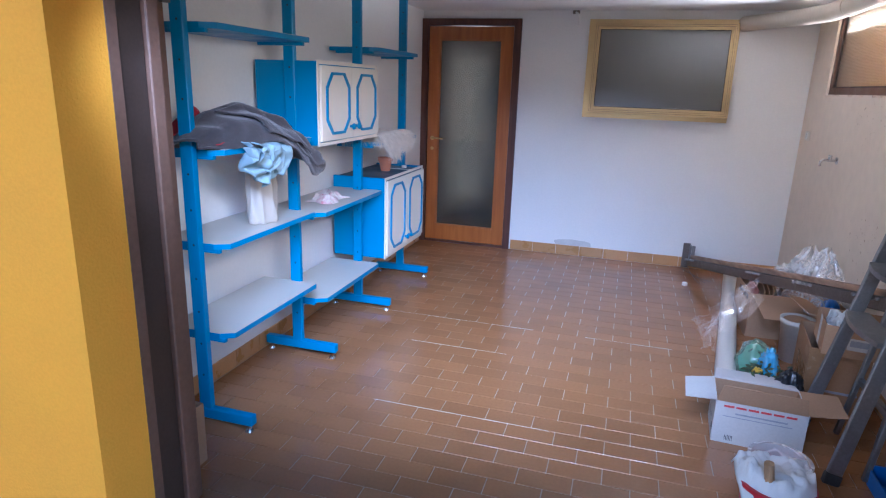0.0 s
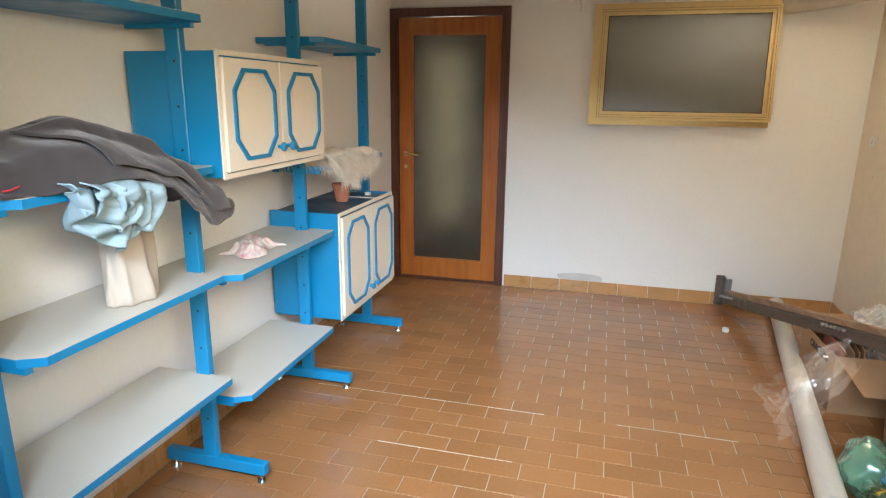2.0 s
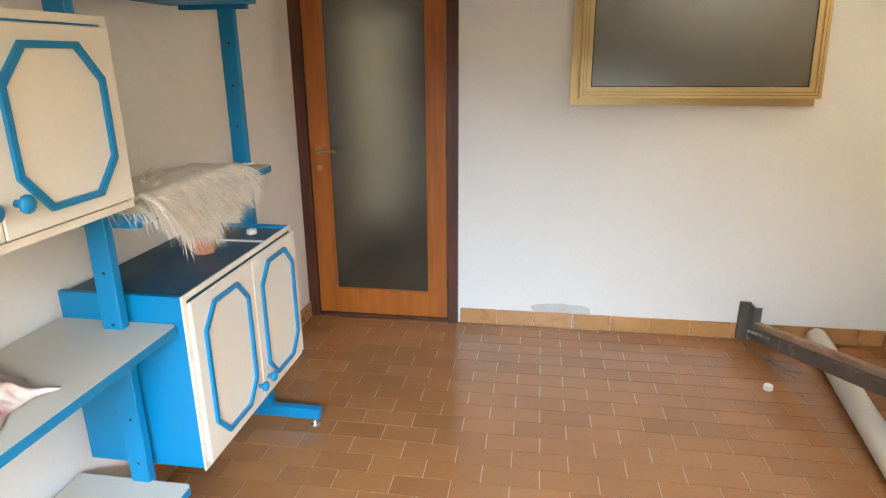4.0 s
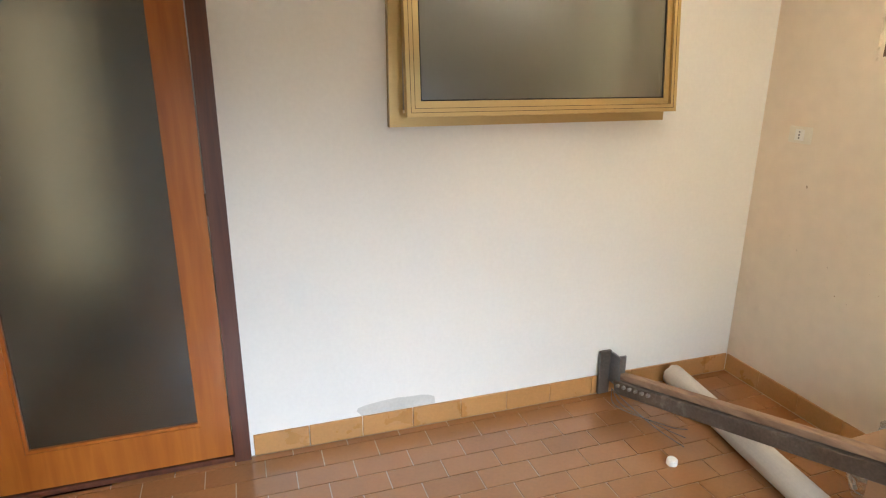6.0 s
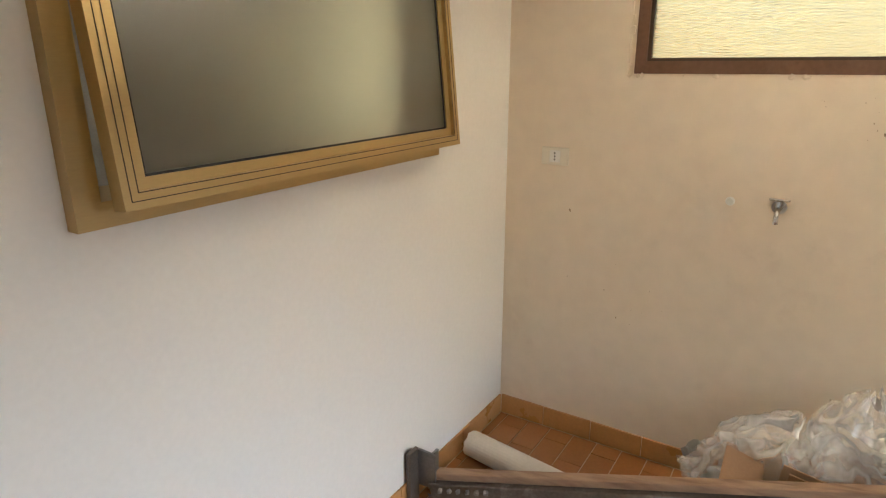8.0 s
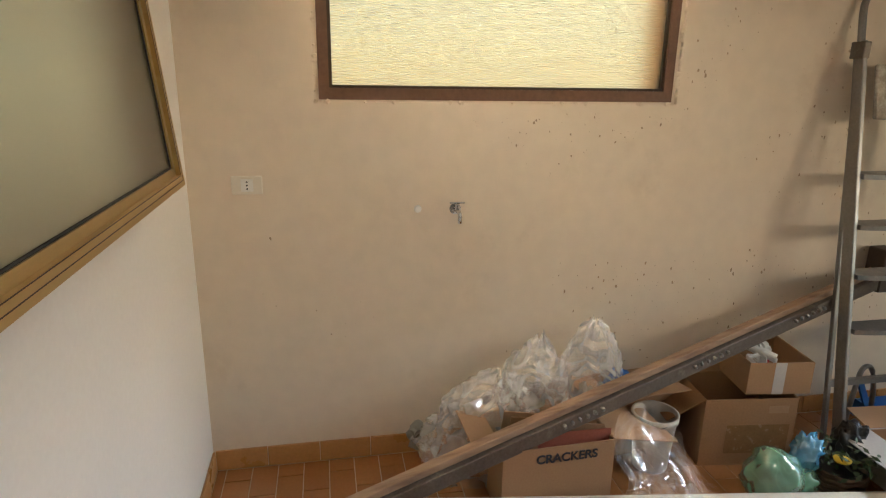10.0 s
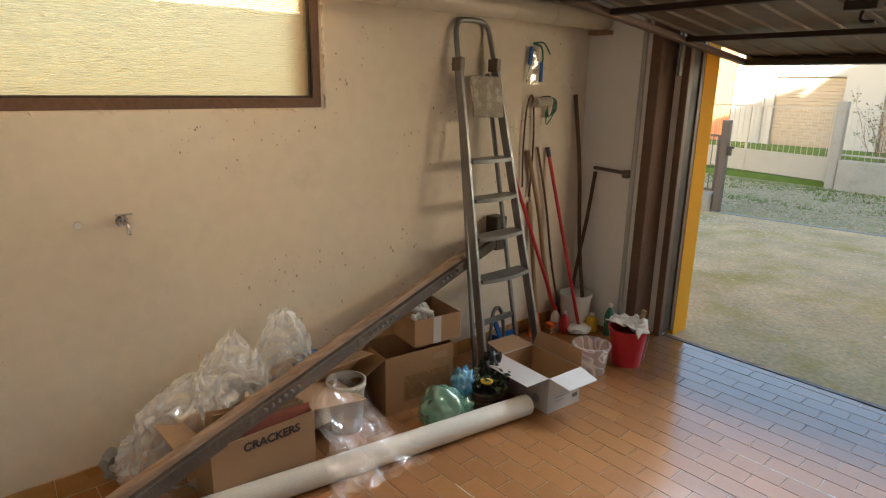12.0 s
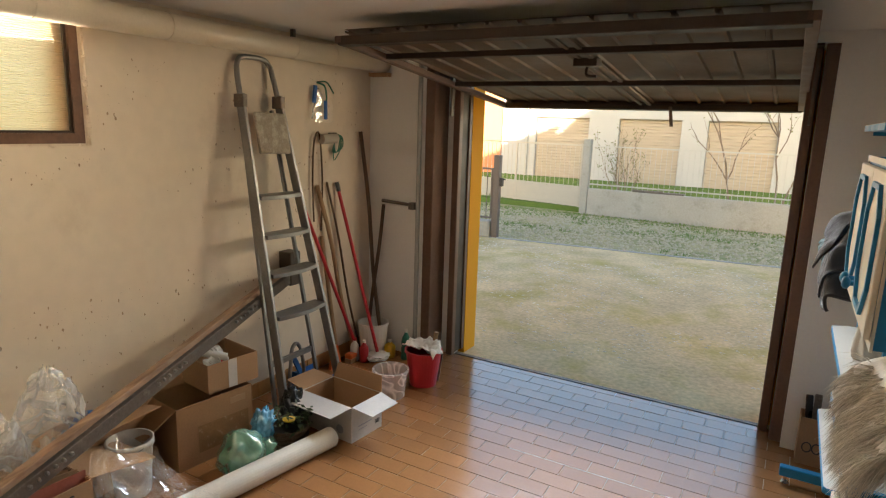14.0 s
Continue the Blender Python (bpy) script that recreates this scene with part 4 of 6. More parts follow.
def near_gate():
    p = thing("gate_post", (2.93, -3.22, GZ), "brown square steel gate post", "post")
    part("shaft", box(-0.05, -0.05, 0, 0.05, 0.05, 1.30, 0.005), M_POST, p)
    part("lock_case", box(-0.10, -0.03, 0.82, -0.052, 0.03, 0.95, 0.004), M_BLACK, p)
    part("latch", beam((-0.10, 0, 0.93), (-0.14, 0, 0.93), 0.02, 0.02), M_BLACK, p)
    g = thing("near_gate", (2.99, -3.20, GZ), "dark brown barred garden gate leaf", "gate")
    part("gate_frame", ring_prism(rect(0.0, 0.30, 1.4, 1.10), rect(0.03, 0.33, 1.37, 1.07), "y", -0.015, 0.015), M_POST, g)
    for k in range(10):
        x = 0.10 + 0.13 * k
        part("bar", rod((x, 0, 0.22 if k % 2 else 0.31), (x, 0, 1.10), 0.007, seg=6), M_POST, g)
    w = thing("gate_plinth", (3.0, -3.22, GZ), "low rough stone plinth beside the gate", "wall", kind="structure")
    part("plinth", box(0.0, -0.09, 0, 2.2, 0.09, 0.27, 0.02), M_CURB, w)


near_gate()


def opposite_building():
    y = -15.2
    b = thing("garage_row", (0, y, -0.2), "white garage building with beige roller shutters", "building", kind="structure")
    doors = [(7.05, 5.15, 2.50), (4.14, 2.18, 2.38), (1.40, -0.52, 2.36), (-1.5, -3.4, 2.36)]
    edges = [8.35] + [v for a, c, _ in doors for v in (a, c)] + [-9.0]
    wall = bmesh.new()
    for i in range(0, len(edges), 2):
        box(edges[i + 1], -0.3, 0, edges[i], 0, 2.36, bm=wall)
    box(-9.0, -0.3, 2.36, 8.35, 0, 4.4, bm=wall)
    part("wall", wall, M_FACADE, b)
    part("roof", box(-9.3, -6.5, 4.4, 8.6, 0.35, 4.55), M_ROOF, b)
    part("side_wall", box(8.15, -6.0, 0, 8.35, -0.3, 4.4), M_FACADE, b)
    for a, c, top in doors:
        s = part("shutter", box(c, -0.2, 0, a, -0.16, 2.36), M_SHUTTER, b, "beige slatted roller shutter")
        n = 21
        first = None
        for k in range(n):
            z = 0.25 + k * (2.36 - 0.25) / n
            if first is None:
                first = part("slat", box(c, -0.16, 0.0, a, -0.13, 0.085, 0.012), M_SHUTTER, s)
                o = first
            else:
                o = new("slat", first.data)
                o.parent = s
            o.matrix_basis = pose(0, 0, z)
        part("shutter_box", box(c - 0.02, -0.13, 2.28, a + 0.02, 0.02, 2.36), M_FACADE, b)
    part("downpipe", rod((7.35, 0.06, 0.1), (7.35, 0.06, 4.4), 0.05, seg=12), M_FENCE, b)
    h = thing("orange_house", (8.1, -15.9, -0.2), "terracotta rendered house further off", "house", kind="structure")
    part("wall", box(0.6, -6, 0, 6.5, 0, 5.0), M_BRICKWALL, h)
    part("roof", prism([(0.3, 5.0), (6.8, 5.0), (3.5, 6.4)], "y", -6.4, 0.4), M_ROOF, h)
    part("window", box(2.0, -0.02, 1.2, 3.0, 0.03, 2.4), M_BROWN_DARK, h)


opposite_building()


def shrub(name, at, label, height, spread, stems, seed, leaves, trunk=0.012):
    rng = random.Random(seed)
    t = thing(name, at, label, "shrub" if stems > 2 else "tree")
    wood, leaf = bmesh.new(), bmesh.new()
    def limb(p, d, length, r, level):
        pts = [Vector(p)]
        for k in range(5):
            d = (d + Vector((rng.uniform(-0.22, 0.22), rng.uniform(-0.22, 0.22), rng.uniform(-0.05, 0.15)))).normalized()
            pts.append(pts[-1] + d * length / 5)
        tube(pts, r, 5, wood, 0.35)
        if level < 2:
            for k in range(4 if level == 0 else 3):
                q = pts[rng.randint(2, 5)]
                limb(q, (d + Vector((rng.uniform(-1, 1), rng.uniform(-1, 1), rng.uniform(-0.1, 0.6)))).normalized(), length * rng.uniform(0.35, 0.6), r * 0.5, level + 1)
        for k in range(leaves if level else 0):
            q = pts[rng.randint(2, 5)] + Vector((rng.uniform(-0.05, 0.05), rng.uniform(-0.05, 0.05), rng.uniform(-0.04, 0.04)))
            s, u = Vector((rng.uniform(-1, 1), rng.uniform(-1, 1), rng.uniform(-1, 1))).normalized() * 0.028, Vector((rng.uniform(-1, 1), rng.uniform(-1, 1), rng.uniform(-1, 1))).normalized() * 0.016
            leaf.faces.new([leaf.verts.new(q + w) for w in (-s, u, s, -u)])
    for k in range(stems):
        a = rng.uniform(0, 6.28)
        limb((0.05 * math.cos(a) * (stems > 1), 0.05 * math.sin(a) * (stems > 1), 0), Vector((spread * math.cos(a), spread * math.sin(a), 1)).normalized(), height, trunk, 0)
    part("stems" if stems > 2 else "trunk", wood, M_BARK, t)
    part("foliage", leaf, M_LEAF, t, "sparse small winter leaves")


shrub("rose_bush", (2.05, -7.9, 0.01), "bare rose bush with a few leaves behind the wall", 1.15, 0.35, 7, 2, 3)
shrub("young_tree", (-0.02, -7.9, 0.01), "slender bare young tree on the lawn", 2.0, 0.08, 1, 5, 2, 0.030)
shrub("young_tree", (-0.85, -7.75, 0.01), "slender bare young tree with pale twigs", 2.1, 0.1, 2, 9, 5, 0.024)
for k, (x0, x1, zz) in enumerate(((1.75, 1.15, 0.50), (1.15, 0.75, 0.485))):
    s = thing("stone_slab", ((x0 + x1) / 2, -7.32, 0.47), "dark flat slab lying on the garden wall", "slab")
    part("slab", box(-abs(x0 - x1) / 2, -0.07, 0, abs(x0 - x1) / 2, 0.07, zz - 0.455, 0.006), M_STEEL_OLD, s)

# ---- things on the shelving ----
def lerp_list(vals, u):
    k = u * (len(vals) - 1)
    i = min(int(k), len(vals) - 2)
    s = k - i
    s = s * s * (3 - 2 * s)
    return vals[i] * (1 - s) + vals[i + 1] * s


def coat():
    t = thing("grey_coat", (-1.45, 2.6, 1.252), "dark grey wool coat thrown over a shelf", "coat")
    ridges = [1.275, 1.335, 1.395, 1.405, 1.385, 1.355, 1.30, 1.22, 1.14]
    lows = [1.262, 1.262, 1.258, 1.258, 1.25, 1.22, 1.14, 1.08, 1.09]
    fronts = [-1.36, -1.33, -1.31, -1.29, -1.27, -1.25, -1.225, -1.235, -1.25]
    def fold(u, v):
        """Long soft folds that run from the ridge down to the hanging end."""
        w = v * 2.2 - u * 1.5 + 0.25 * noise.noise((u * 3, v * 3, 0))
        return 0.020 * math.sin(w * 5.5) * min(1, 2.5 * v) + 0.012 * ridged((u * 4, v * 4 - u * 2, 1.3), 3)
    def fn(u, v):
        y = 2.18 + 0.81 * u
        ridge, low, front = lerp_list(ridges, u), lerp_list(lows, u), lerp_list(fronts, u)
        back = -1.62 if y < 2.95 else -1.62 + (y - 2.95) * 3.4
        back = min(back, -1.29)
        mid = (back + front) / 2 + 0.02
        if v < 0.45:
            s = v / 0.45
            x, z = back + (mid - back) * s, (ridge - 0.10 if y < 2.95 else ridge - 0.02) * (1 - s ** 0.6) + ridge * s ** 0.6
            z = max(z, 1.256) if y < 2.95 else z
        else:
            s = (v - 0.45) / 0.55
            x, z = mid + (front - mid) * math.sin(s * 1.57), ridge + (low - ridge) * (1 - math.cos(s * 1.57))
        f = fold(u, v)
        return (x + f * 0.9 + 1.45, y - 2.6 + 0.01 * math.sin(v * 9), z + f * 0.6 - 1.252)
    part("cloth", sheet(fn, 90, 44, 0.010), M_COAT, t, smooth=True)
    def panel(u0, u1, v0, v1, lift, slant):
        """A turned-over layer that lies on the coat, with a free hem."""
        def over(u, v):
            uu, vv = u0 + (u1 - u0) * u + slant * v, v0 + (v1 - v0) * v
            p = Vector(fn(min(1, max(0, uu)), min(1, vv)))
            k = lift * (0.5 + 0.5 * v) + 0.008 * math.sin(6 * u + 2 * v)
            return p + Vector((0.8 * k, 0.25 * k, 0.6 * k))
        return over
    part("front_panel", sheet(panel(0.30, 0.80, 0.42, 0.92, 0.020, 0.14), 40, 24, 0.007), M_COAT, t, smooth=True)
    part("lapel", sheet(panel(0.24, 0.60, 0.50, 0.96, 0.036, 0.12), 34, 20, 0.007), M_COAT, t, smooth=True)
    def lining(u, v):
        return (-0.17 + 0.10 * v, -0.37 + 0.17 * u, 0.012 + 0.15 * math.sin(0.3 + v * 1.9) * (0.3 + 0.7 * u) + 0.010 * noise.noise((u * 6, v * 6, 4)))
    part("red_lining", sheet(lining, 16, 14, 0.006), M_REDCLOTH, t, "dark red lining", smooth=True)
    def hem(u, v):
        return (0.02 + 0.09 * v + 0.01 * math.sin(u * 9), -0.34 + 0.22 * u, 0.008 + 0.012 * math.sin(u * 7 + v * 3) ** 2 + 0.01 * v)
    part("red_hem", sheet(hem, 14, 8, 0.004), M_REDCLOTH, t, "dark red lining turned out along the shelf", smooth=True)


coat()


def shirt():
    t = thing("blue_shirt", (-1.30, 2.59, 1.25), "pale blue cotton shirt hanging over the shelf edge", "shirt")
    def layer(y0, y1, drops, out, seed, top):
        def fn(u, v):
            y = y0 + (y1 - y0) * u - 0.30 * (u - 0.5) * (y1 - y0) * v + 0.03 * noise.noise((v * 3, seed, u * 2))
            soft = min(1, 4 * v)
            swing = 0.024 * math.sin(u * 17 + 5 * noise.noise((u * 2, v * 2.5, seed)) + 2 * v) * (0.35 + 0.65 * v)
            f = swing + 0.034 * soft * ridged((u * 2.8 + v, v * 2.4 + u, seed), 3)
            x = -0.06 + (0.085 + out) * min(1, v * 3.0) - 0.05 * v * v + f
            return (x, y + 0.015 * math.cos(u * 11 + seed), top - lerp_list(drops, u) * v ** 1.15 + 0.014 * soft * ridged((u * 4, v * 3, 5), 2, seed))
        return fn
    part("cloth", sheet(layer(-0.24, 0.11, [0.06, 0.14, 0.18, 0.21, 0.23, 0.19, 0.14], 0.0, 7.0, 0.030), 72, 44, 0.004), M_SHIRT, t, smooth=True)
    part("sleeve", sheet(layer(-0.16, 0.00, [0.11, 0.14, 0.16, 0.13], 0.030, 3.2, 0.035), 40, 28, 0.004), M_SHIRT, t, smooth=True)
    part("shirt_tail", sheet(layer(-0.06, 0.10, [0.12, 0.16, 0.17, 0.11], 0.022, 9.4, 0.025), 40, 28, 0.004), M_SHIRT, t, smooth=True)


shirt()


def sack():
    t = thing("cotton_sack", (-1.44, 2.72, 0.852), "crumpled beige cotton sack standing on a shelf", "sack")
    bm = bmesh.new()
    n = 60
    prof = [(0.93, 0), (1.0, 0.006), (1.03, 0.03), (1.0, 0.07), (0.98, 0.11), (0.95, 0.15), (0.93, 0.19), (0.92, 0.23), (0.90, 0.27), (0.86, 0.31), (0.7, 0.345)]
    rings = []
    for j, (r, z) in enumerate(prof):
        rings.append([bm.verts.new((0.062 * r * math.cos(a) * (1 + 0.12 * noise.noise((math.cos(a) * 2, math.sin(a) * 2, z * 12))) + 0.007 * math.sin(7 * a + z * 14 + 2 * noise.noise((a, z * 6, 3))),
                                    (0.088 * r * math.sin(a) + 0.006 * math.sin(5 * a + z * 22)) * (1 + 0.10 * noise.noise((math.cos(a) * 3, math.sin(a) * 3, z * 9 + 4))), z)) for a in [2 * math.pi * k / n for k in range(n)]])
    for a, b in zip(rings, rings[1:]):
        for k in range(n):
            bm.faces.new((a[k], a[(k + 1) % n], b[(k + 1) % n], b[k]))
    bm.faces.new(rings[0][::-1])
    part("cloth", bm, M_SACK, t, smooth=True)


sack()


def check_cloth():
    t = thing("checked_cloth", (-1.47, 3.43, 0.837), "crumpled pink and white checked cloth on the shelf", "cloth")
    def fn(u, v):
        x, y = -0.08 + 0.17 * v + 0.02 * math.sin(u * 7), -0.12 + 0.25 * u + 0.02 * math.sin(v * 6)
        e = min(1, 5 * min(u, 1 - u, v, 1 - v))
        return (x + 0.02 * ridged((u * 3, v * 3, 8), 2), y, 0.004 + e * max(0.0, 0.020 + 0.045 * ridged((u * 3.5, v * 2.5, 3), 3)))
    part("cloth", sheet(fn, 52, 34, 0.002), M_PINK, t, smooth=True)


check_cloth()


def flower_pot():
    t = thing("flower_pot", (-1.45, 4.36, 0.904), "small terracotta flower pot on the low cabinet", "flower pot")
    part("pot", lathe([(0.034, 0), (0.048, 0.075), (0.055, 0.075), (0.057, 0.10), (0.050, 0.10), (0.046, 0.078), (0.032, 0.012), (0.0, 0.012)]), M_TERRA, t, smooth=False)


flower_pot()


def sheepskin():
    t = thing("sheepskin", (-1.44, 4.19, 1.157), "long-haired cream sheepskin hanging off a shelf", "sheepskin")
    rng = random.Random(8)
    def fn(u, v):
        y = -0.31 + 0.50 * u
        edge = 0.03 * noise.noise((u * 4, 0, 2))
        if v < 0.5:
            s = v / 0.5
            return (-0.18 + 0.30 * s, y, 0.012 + 0.035 * math.sin(s * 2.6) * (0.6 + 0.4 * math.sin(u * 3.1)) + 0.012 * noise.noise((u * 5, v * 5, 1)))
        s = (v - 0.5) / 0.5
        drop = lerp_list([0.04, 0.09, 0.12, 0.10, 0.09, 0.05, 0.01], u)
        return (0.12 + 0.05 * math.sin(s * 1.57), y, 0.055 - (drop + edge) * s)
    part("hide", sheet(fn, 24, 18, 0.006), M_FUR, t, smooth=True)
    verts, faces = [], []
    for k in range(7500):
        u, v = rng.random(), rng.random() ** 0.8
        p = Vector(fn(u, v))
        q = Vector(fn(min(1, u + 0.01), v)) - Vector(fn(max(0, u - 0.01), v))
        w = Vector(fn(u, min(1, v + 0.01))) - Vector(fn(u, max(0, v - 0.01)))
        nrm = w.cross(q)
        nrm = nrm.normalized() if nrm.length > 1e-9 else Vector((0, 0, 1))
        if nrm.x + nrm.z < 0:
            nrm = -nrm
        clump = Vector((noise.noise((u * 9, v * 7, 1)), noise.noise((u * 9, v * 7, 5)), noise.noise((u * 9, v * 7, 9)))) * 0.75
        d = (nrm * 0.22 + Vector((0.45, 0.35 * (u - 0.2), -0.25 - 0.75 * v)) + clump + Vector((rng.gauss(0, 0.12), rng.gauss(0, 0.12), rng.gauss(0, 0.12)))).normalized()
        L = rng.uniform(0.04, 0.095)
        side = d.cross(Vector((rng.uniform(-1, 1), rng.uniform(-1, 1), rng.uniform(-1, 1)))).normalized() * 0.0012
        i = len(verts)
        p1, p2 = p + d * L * 0.5 + Vector((0, 0, -0.06 * L)), p + d * L * 0.95 + Vector((0, 0, -0.35 * L))
        verts += [tuple(p - side), tuple(p + side), tuple(p1 - side * 0.8), tuple(p1 + side * 0.8), tuple(p2)]
        faces += [(i, i + 1, i + 3, i + 2), (i + 2, i + 3, i + 4)]
    me = bpy.data.meshes.new("hair")
    me.from_pydata(verts, [], faces)
    me.materials.append(M_FUR)
    o = new("hair", me)
    o.parent = t
    tagged(o, "long cream hair", "", "", "stuff")


sheepskin()


def odds_on_cabinet():
    r = thing("ruler", (-1.37, 4.50, 0.904), "thin pale ruler lying on the low cabinet", "ruler")
    part("blade", box(-0.10, -0.008, 0, 0.10, 0.008, 0.004, 0.001), M_WHITE_PLASTIC, r)
    r = thing("tape_ring", (-1.39, 4.60, 0.904), "small white tape ring on the low cabinet", "tape")
    part("ring", lathe([(0.012, 0), (0.019, 0), (0.019, 0.016), (0.012, 0.016), (0.012, 0)], seg=18), M_WHITE_PLASTIC, r)
    rng = random.Random(2)
    for k in range(5):
        r = thing("small_fitting", (-1.42 + rng.uniform(-0.03, 0.03), 4.63 + rng.uniform(-0.03, 0.05), 1.157), "small metal fitting lying on the shelf", "fitting", "fittings on the shelf")
        part("fitting", lump((0, 0, 0.006), (0.010, 0.007, 0.006), 0.4, 2, k, div=1), M_CHROME if k % 2 else M_WHITE_PLASTIC, r)


odds_on_cabinet()


def tray(x0, y0, x1, y1, z0, z1, wall, base):
    """An open-topped box in one skin, with walls and a base of that thickness."""
    bm = bmesh.new()
    loops = [[bm.verts.new((x, y, z)) for x, y in rect(x0 + d, y0 + d, x1 - d, y1 - d)] for d, z in ((0, z0), (0, z1), (wall, z1), (wall, z0 + base))]
    for a, b in zip(loops, loops[1:]):
        for k in range(4):
            bm.faces.new((a[k], a[(k + 1) % 4], b[(k + 1) % 4], b[k]))
    bm.faces.new(loops[0][::-1])
    bm.faces.new(loops[3])
    return bm


def open_carton(name, at, sx, sy, sz, label, m_out, rz=0, flaps=(0.14, 0.14, 0.12, 0.12), lean=(35, 35, 35, 35), inside=None, group=""):
    """A carton with thin walls, an open top and four bent flaps (-x, +x, -y, +y; None for no flap)."""
    c = thing(name, at, label, "box", group, rz)
    t = 0.004
    hx, hy = sx / 2, sy / 2
    part("carton", tray(-hx, -hy, hx, hy, 0, sz, t, t), m_out, c)
    liner = tray(-hx + t + 0.0005, -hy + t + 0.0005, hx - t - 0.0005, hy - t - 0.0005, t + 0.0005, sz - 0.003, 0.002, 0.002)
    part("inside", liner, inside or M_CARD, c, "brown inner card")
    for k, (f, a) in enumerate(zip(flaps, lean)):
        if not f:
            continue
        w = sy if k < 2 else sx
        fb = prism([(-w / 2 + 0.003, 0), (w / 2 - 0.003, 0), (w / 2 - 0.02, f), (-w / 2 + 0.02, f)], "z", -t / 2, t / 2)
        rot = {0: 90, 1: -90, 2: 180, 3: 0}[k]
        off = {0: (-hx, 0), 1: (hx, 0), 2: (0, -hy), 3: (0, hy)}[k]
        fb.transform(pose(off[0], off[1], sz, 0, 0, rot) @ pose(0, 0, 0, a, 0, 0))
        part("flap", fb, m_out if a < 0 else (inside or M_CARD), c)
    return c


def front_left_box():
    c = open_carton("tool_box", (-1.37, 1.93, 0), 0.18, 0.12, 0.26, "small cardboard box of dark tools beside the door", M_CARD, 0, (0, 0, 0, 0))
    for y in (-0.045, 0.0):
        part("printed_ring", ring_prism([(0.045 + y + 0.024 * math.cos(k * 0.524), 0.10 + 0.030 * math.sin(k * 0.524)) for k in range(12)],
                                        [(0.045 + y + 0.018 * math.cos(k * 0.524), 0.10 + 0.024 * math.sin(k * 0.524)) for k in range(12)], "y", 0.0601, 0.0612), M_INK, c)
    for k, (x, y, h, m) in enumerate(((-0.03, -0.03, 0.42, M_BLACK), (0.02, 0.02, 0.36, M_STEEL_OLD), (0.03, -0.05, 0.34, M_BLACK))):
        s = thing("hand_tool", (-1.37 + x, 1.93 + 0.6 * y, 0.008), "dark hand tool standing in a cardboard box", "tool", "tools in the box")
        part("handle", beam((0, 0, 0), (0.03 * (k - 1), -0.06 + 0.02 * k, h), 0.035, 0.018, up=(0, 1, 0), bevel=0.004), m, s)


front_left_box()

# ---- the pile along the right wall ----
def white_box():
    c = open_carton("white_carton", (0.957, 2.985, 0), 0.37, 0.25, 0.205, "open white cardboard box with printed sides on the floor", M_CARD_WHITE, -4, (0.13, 0.15, 0.09, 0.14), (-8, 5, 75, -5))
    hx, hy = 0.185, 0.125
    # printing on the long front side
    for k in range(6):
        part("red_line", box(-0.15 + 0.05 * k, -hy - 0.0008, 0.178, -0.108 + 0.05 * k, -hy + 0.001, 0.188), M_INK_RED, c, "red printed bar")
    part("grey_line", box(-0.10, -hy - 0.0008, 0.148, 0.11, -hy + 0.001, 0.156), M_INK_GREY, c)
    part("grey_line", box(-0.15, -hy - 0.0008, 0.132, 0.13, -hy + 0.001, 0.136), M_INK_GREY, c)
    part("code_patch", boxes(*[(-0.13 + 0.006 * k, -hy - 0.0008, 0.016, -0.1275 + 0.006 * k, -hy + 0.001, 0.04) for k in range(6)]), M_INK, c)
    # the short side that faces the roll and the long back side
    part("code_patch", boxes(*[(-hx - 0.0008, -0.105 + 0.005 * k, 0.04, -hx + 0.001, -0.1025 + 0.005 * k, 0.065) for k in range(8)]), M_INK, c)
    part("grey_line", box(-hx - 0.0008, -0.04, 0.075, -hx + 0.001, 0.07, 0.081), M_INK_GREY, c)
    part("grey_line", box(-hx - 0.0008, 0.0, 0.055, -hx + 0.001, 0.07, 0.059), M_INK_GREY, c)
    part("round_mark", rod((-0.10, hy - 0.001, 0.06), (-0.10, hy + 0.0008, 0.06), 0.026, seg=24), M_INK_GREY, c)


white_box()


def crackers_box():
    c = open_carton("biscuit_carton", (1.272, 4.53, 0), 0.30, 0.46, 0.295, "open cardboard carton marked crackers", M_CARD, 2, (0.0, 0.13, 0.30, 0.12), (0, -20, -12, 15))
    lettering("CRACKERS", 0.052, M_INK, pose(-0.152, -0.03, 0.245, 90, 0, -90), "lettering", c, bold=0.0012)
    for k in range(3):
        s = thing("card_sheet", (1.21 + 0.03 * k, 4.50 + 0.02 * k, 0.006), "loose folded cardboard sheet in the carton", "cardboard", "card sheets in the carton")
        part("sheet_body", beam((0, -0.19, 0.26), (0.02, 0.17, 0.29 + 0.01 * k), 0.006, 0.10, bevel=0.001), M_CARD if k != 1 else M_CARD_DARK, s)
        part("foot_edge", box(-0.003, -0.18, 0, 0.004, 0.16, 0.22), M_CARD, s)
    s = thing("red_folder", (1.17, 4.46, 0.006), "reddish card strip sticking out of the carton", "folder")
    part("folder", beam((0, -0.16, 0.16), (0.0, 0.14, 0.165), 0.004, 0.31), mat("dull_red_card", (0.36, 0.11, 0.07), 0.8), s)


crackers_box()


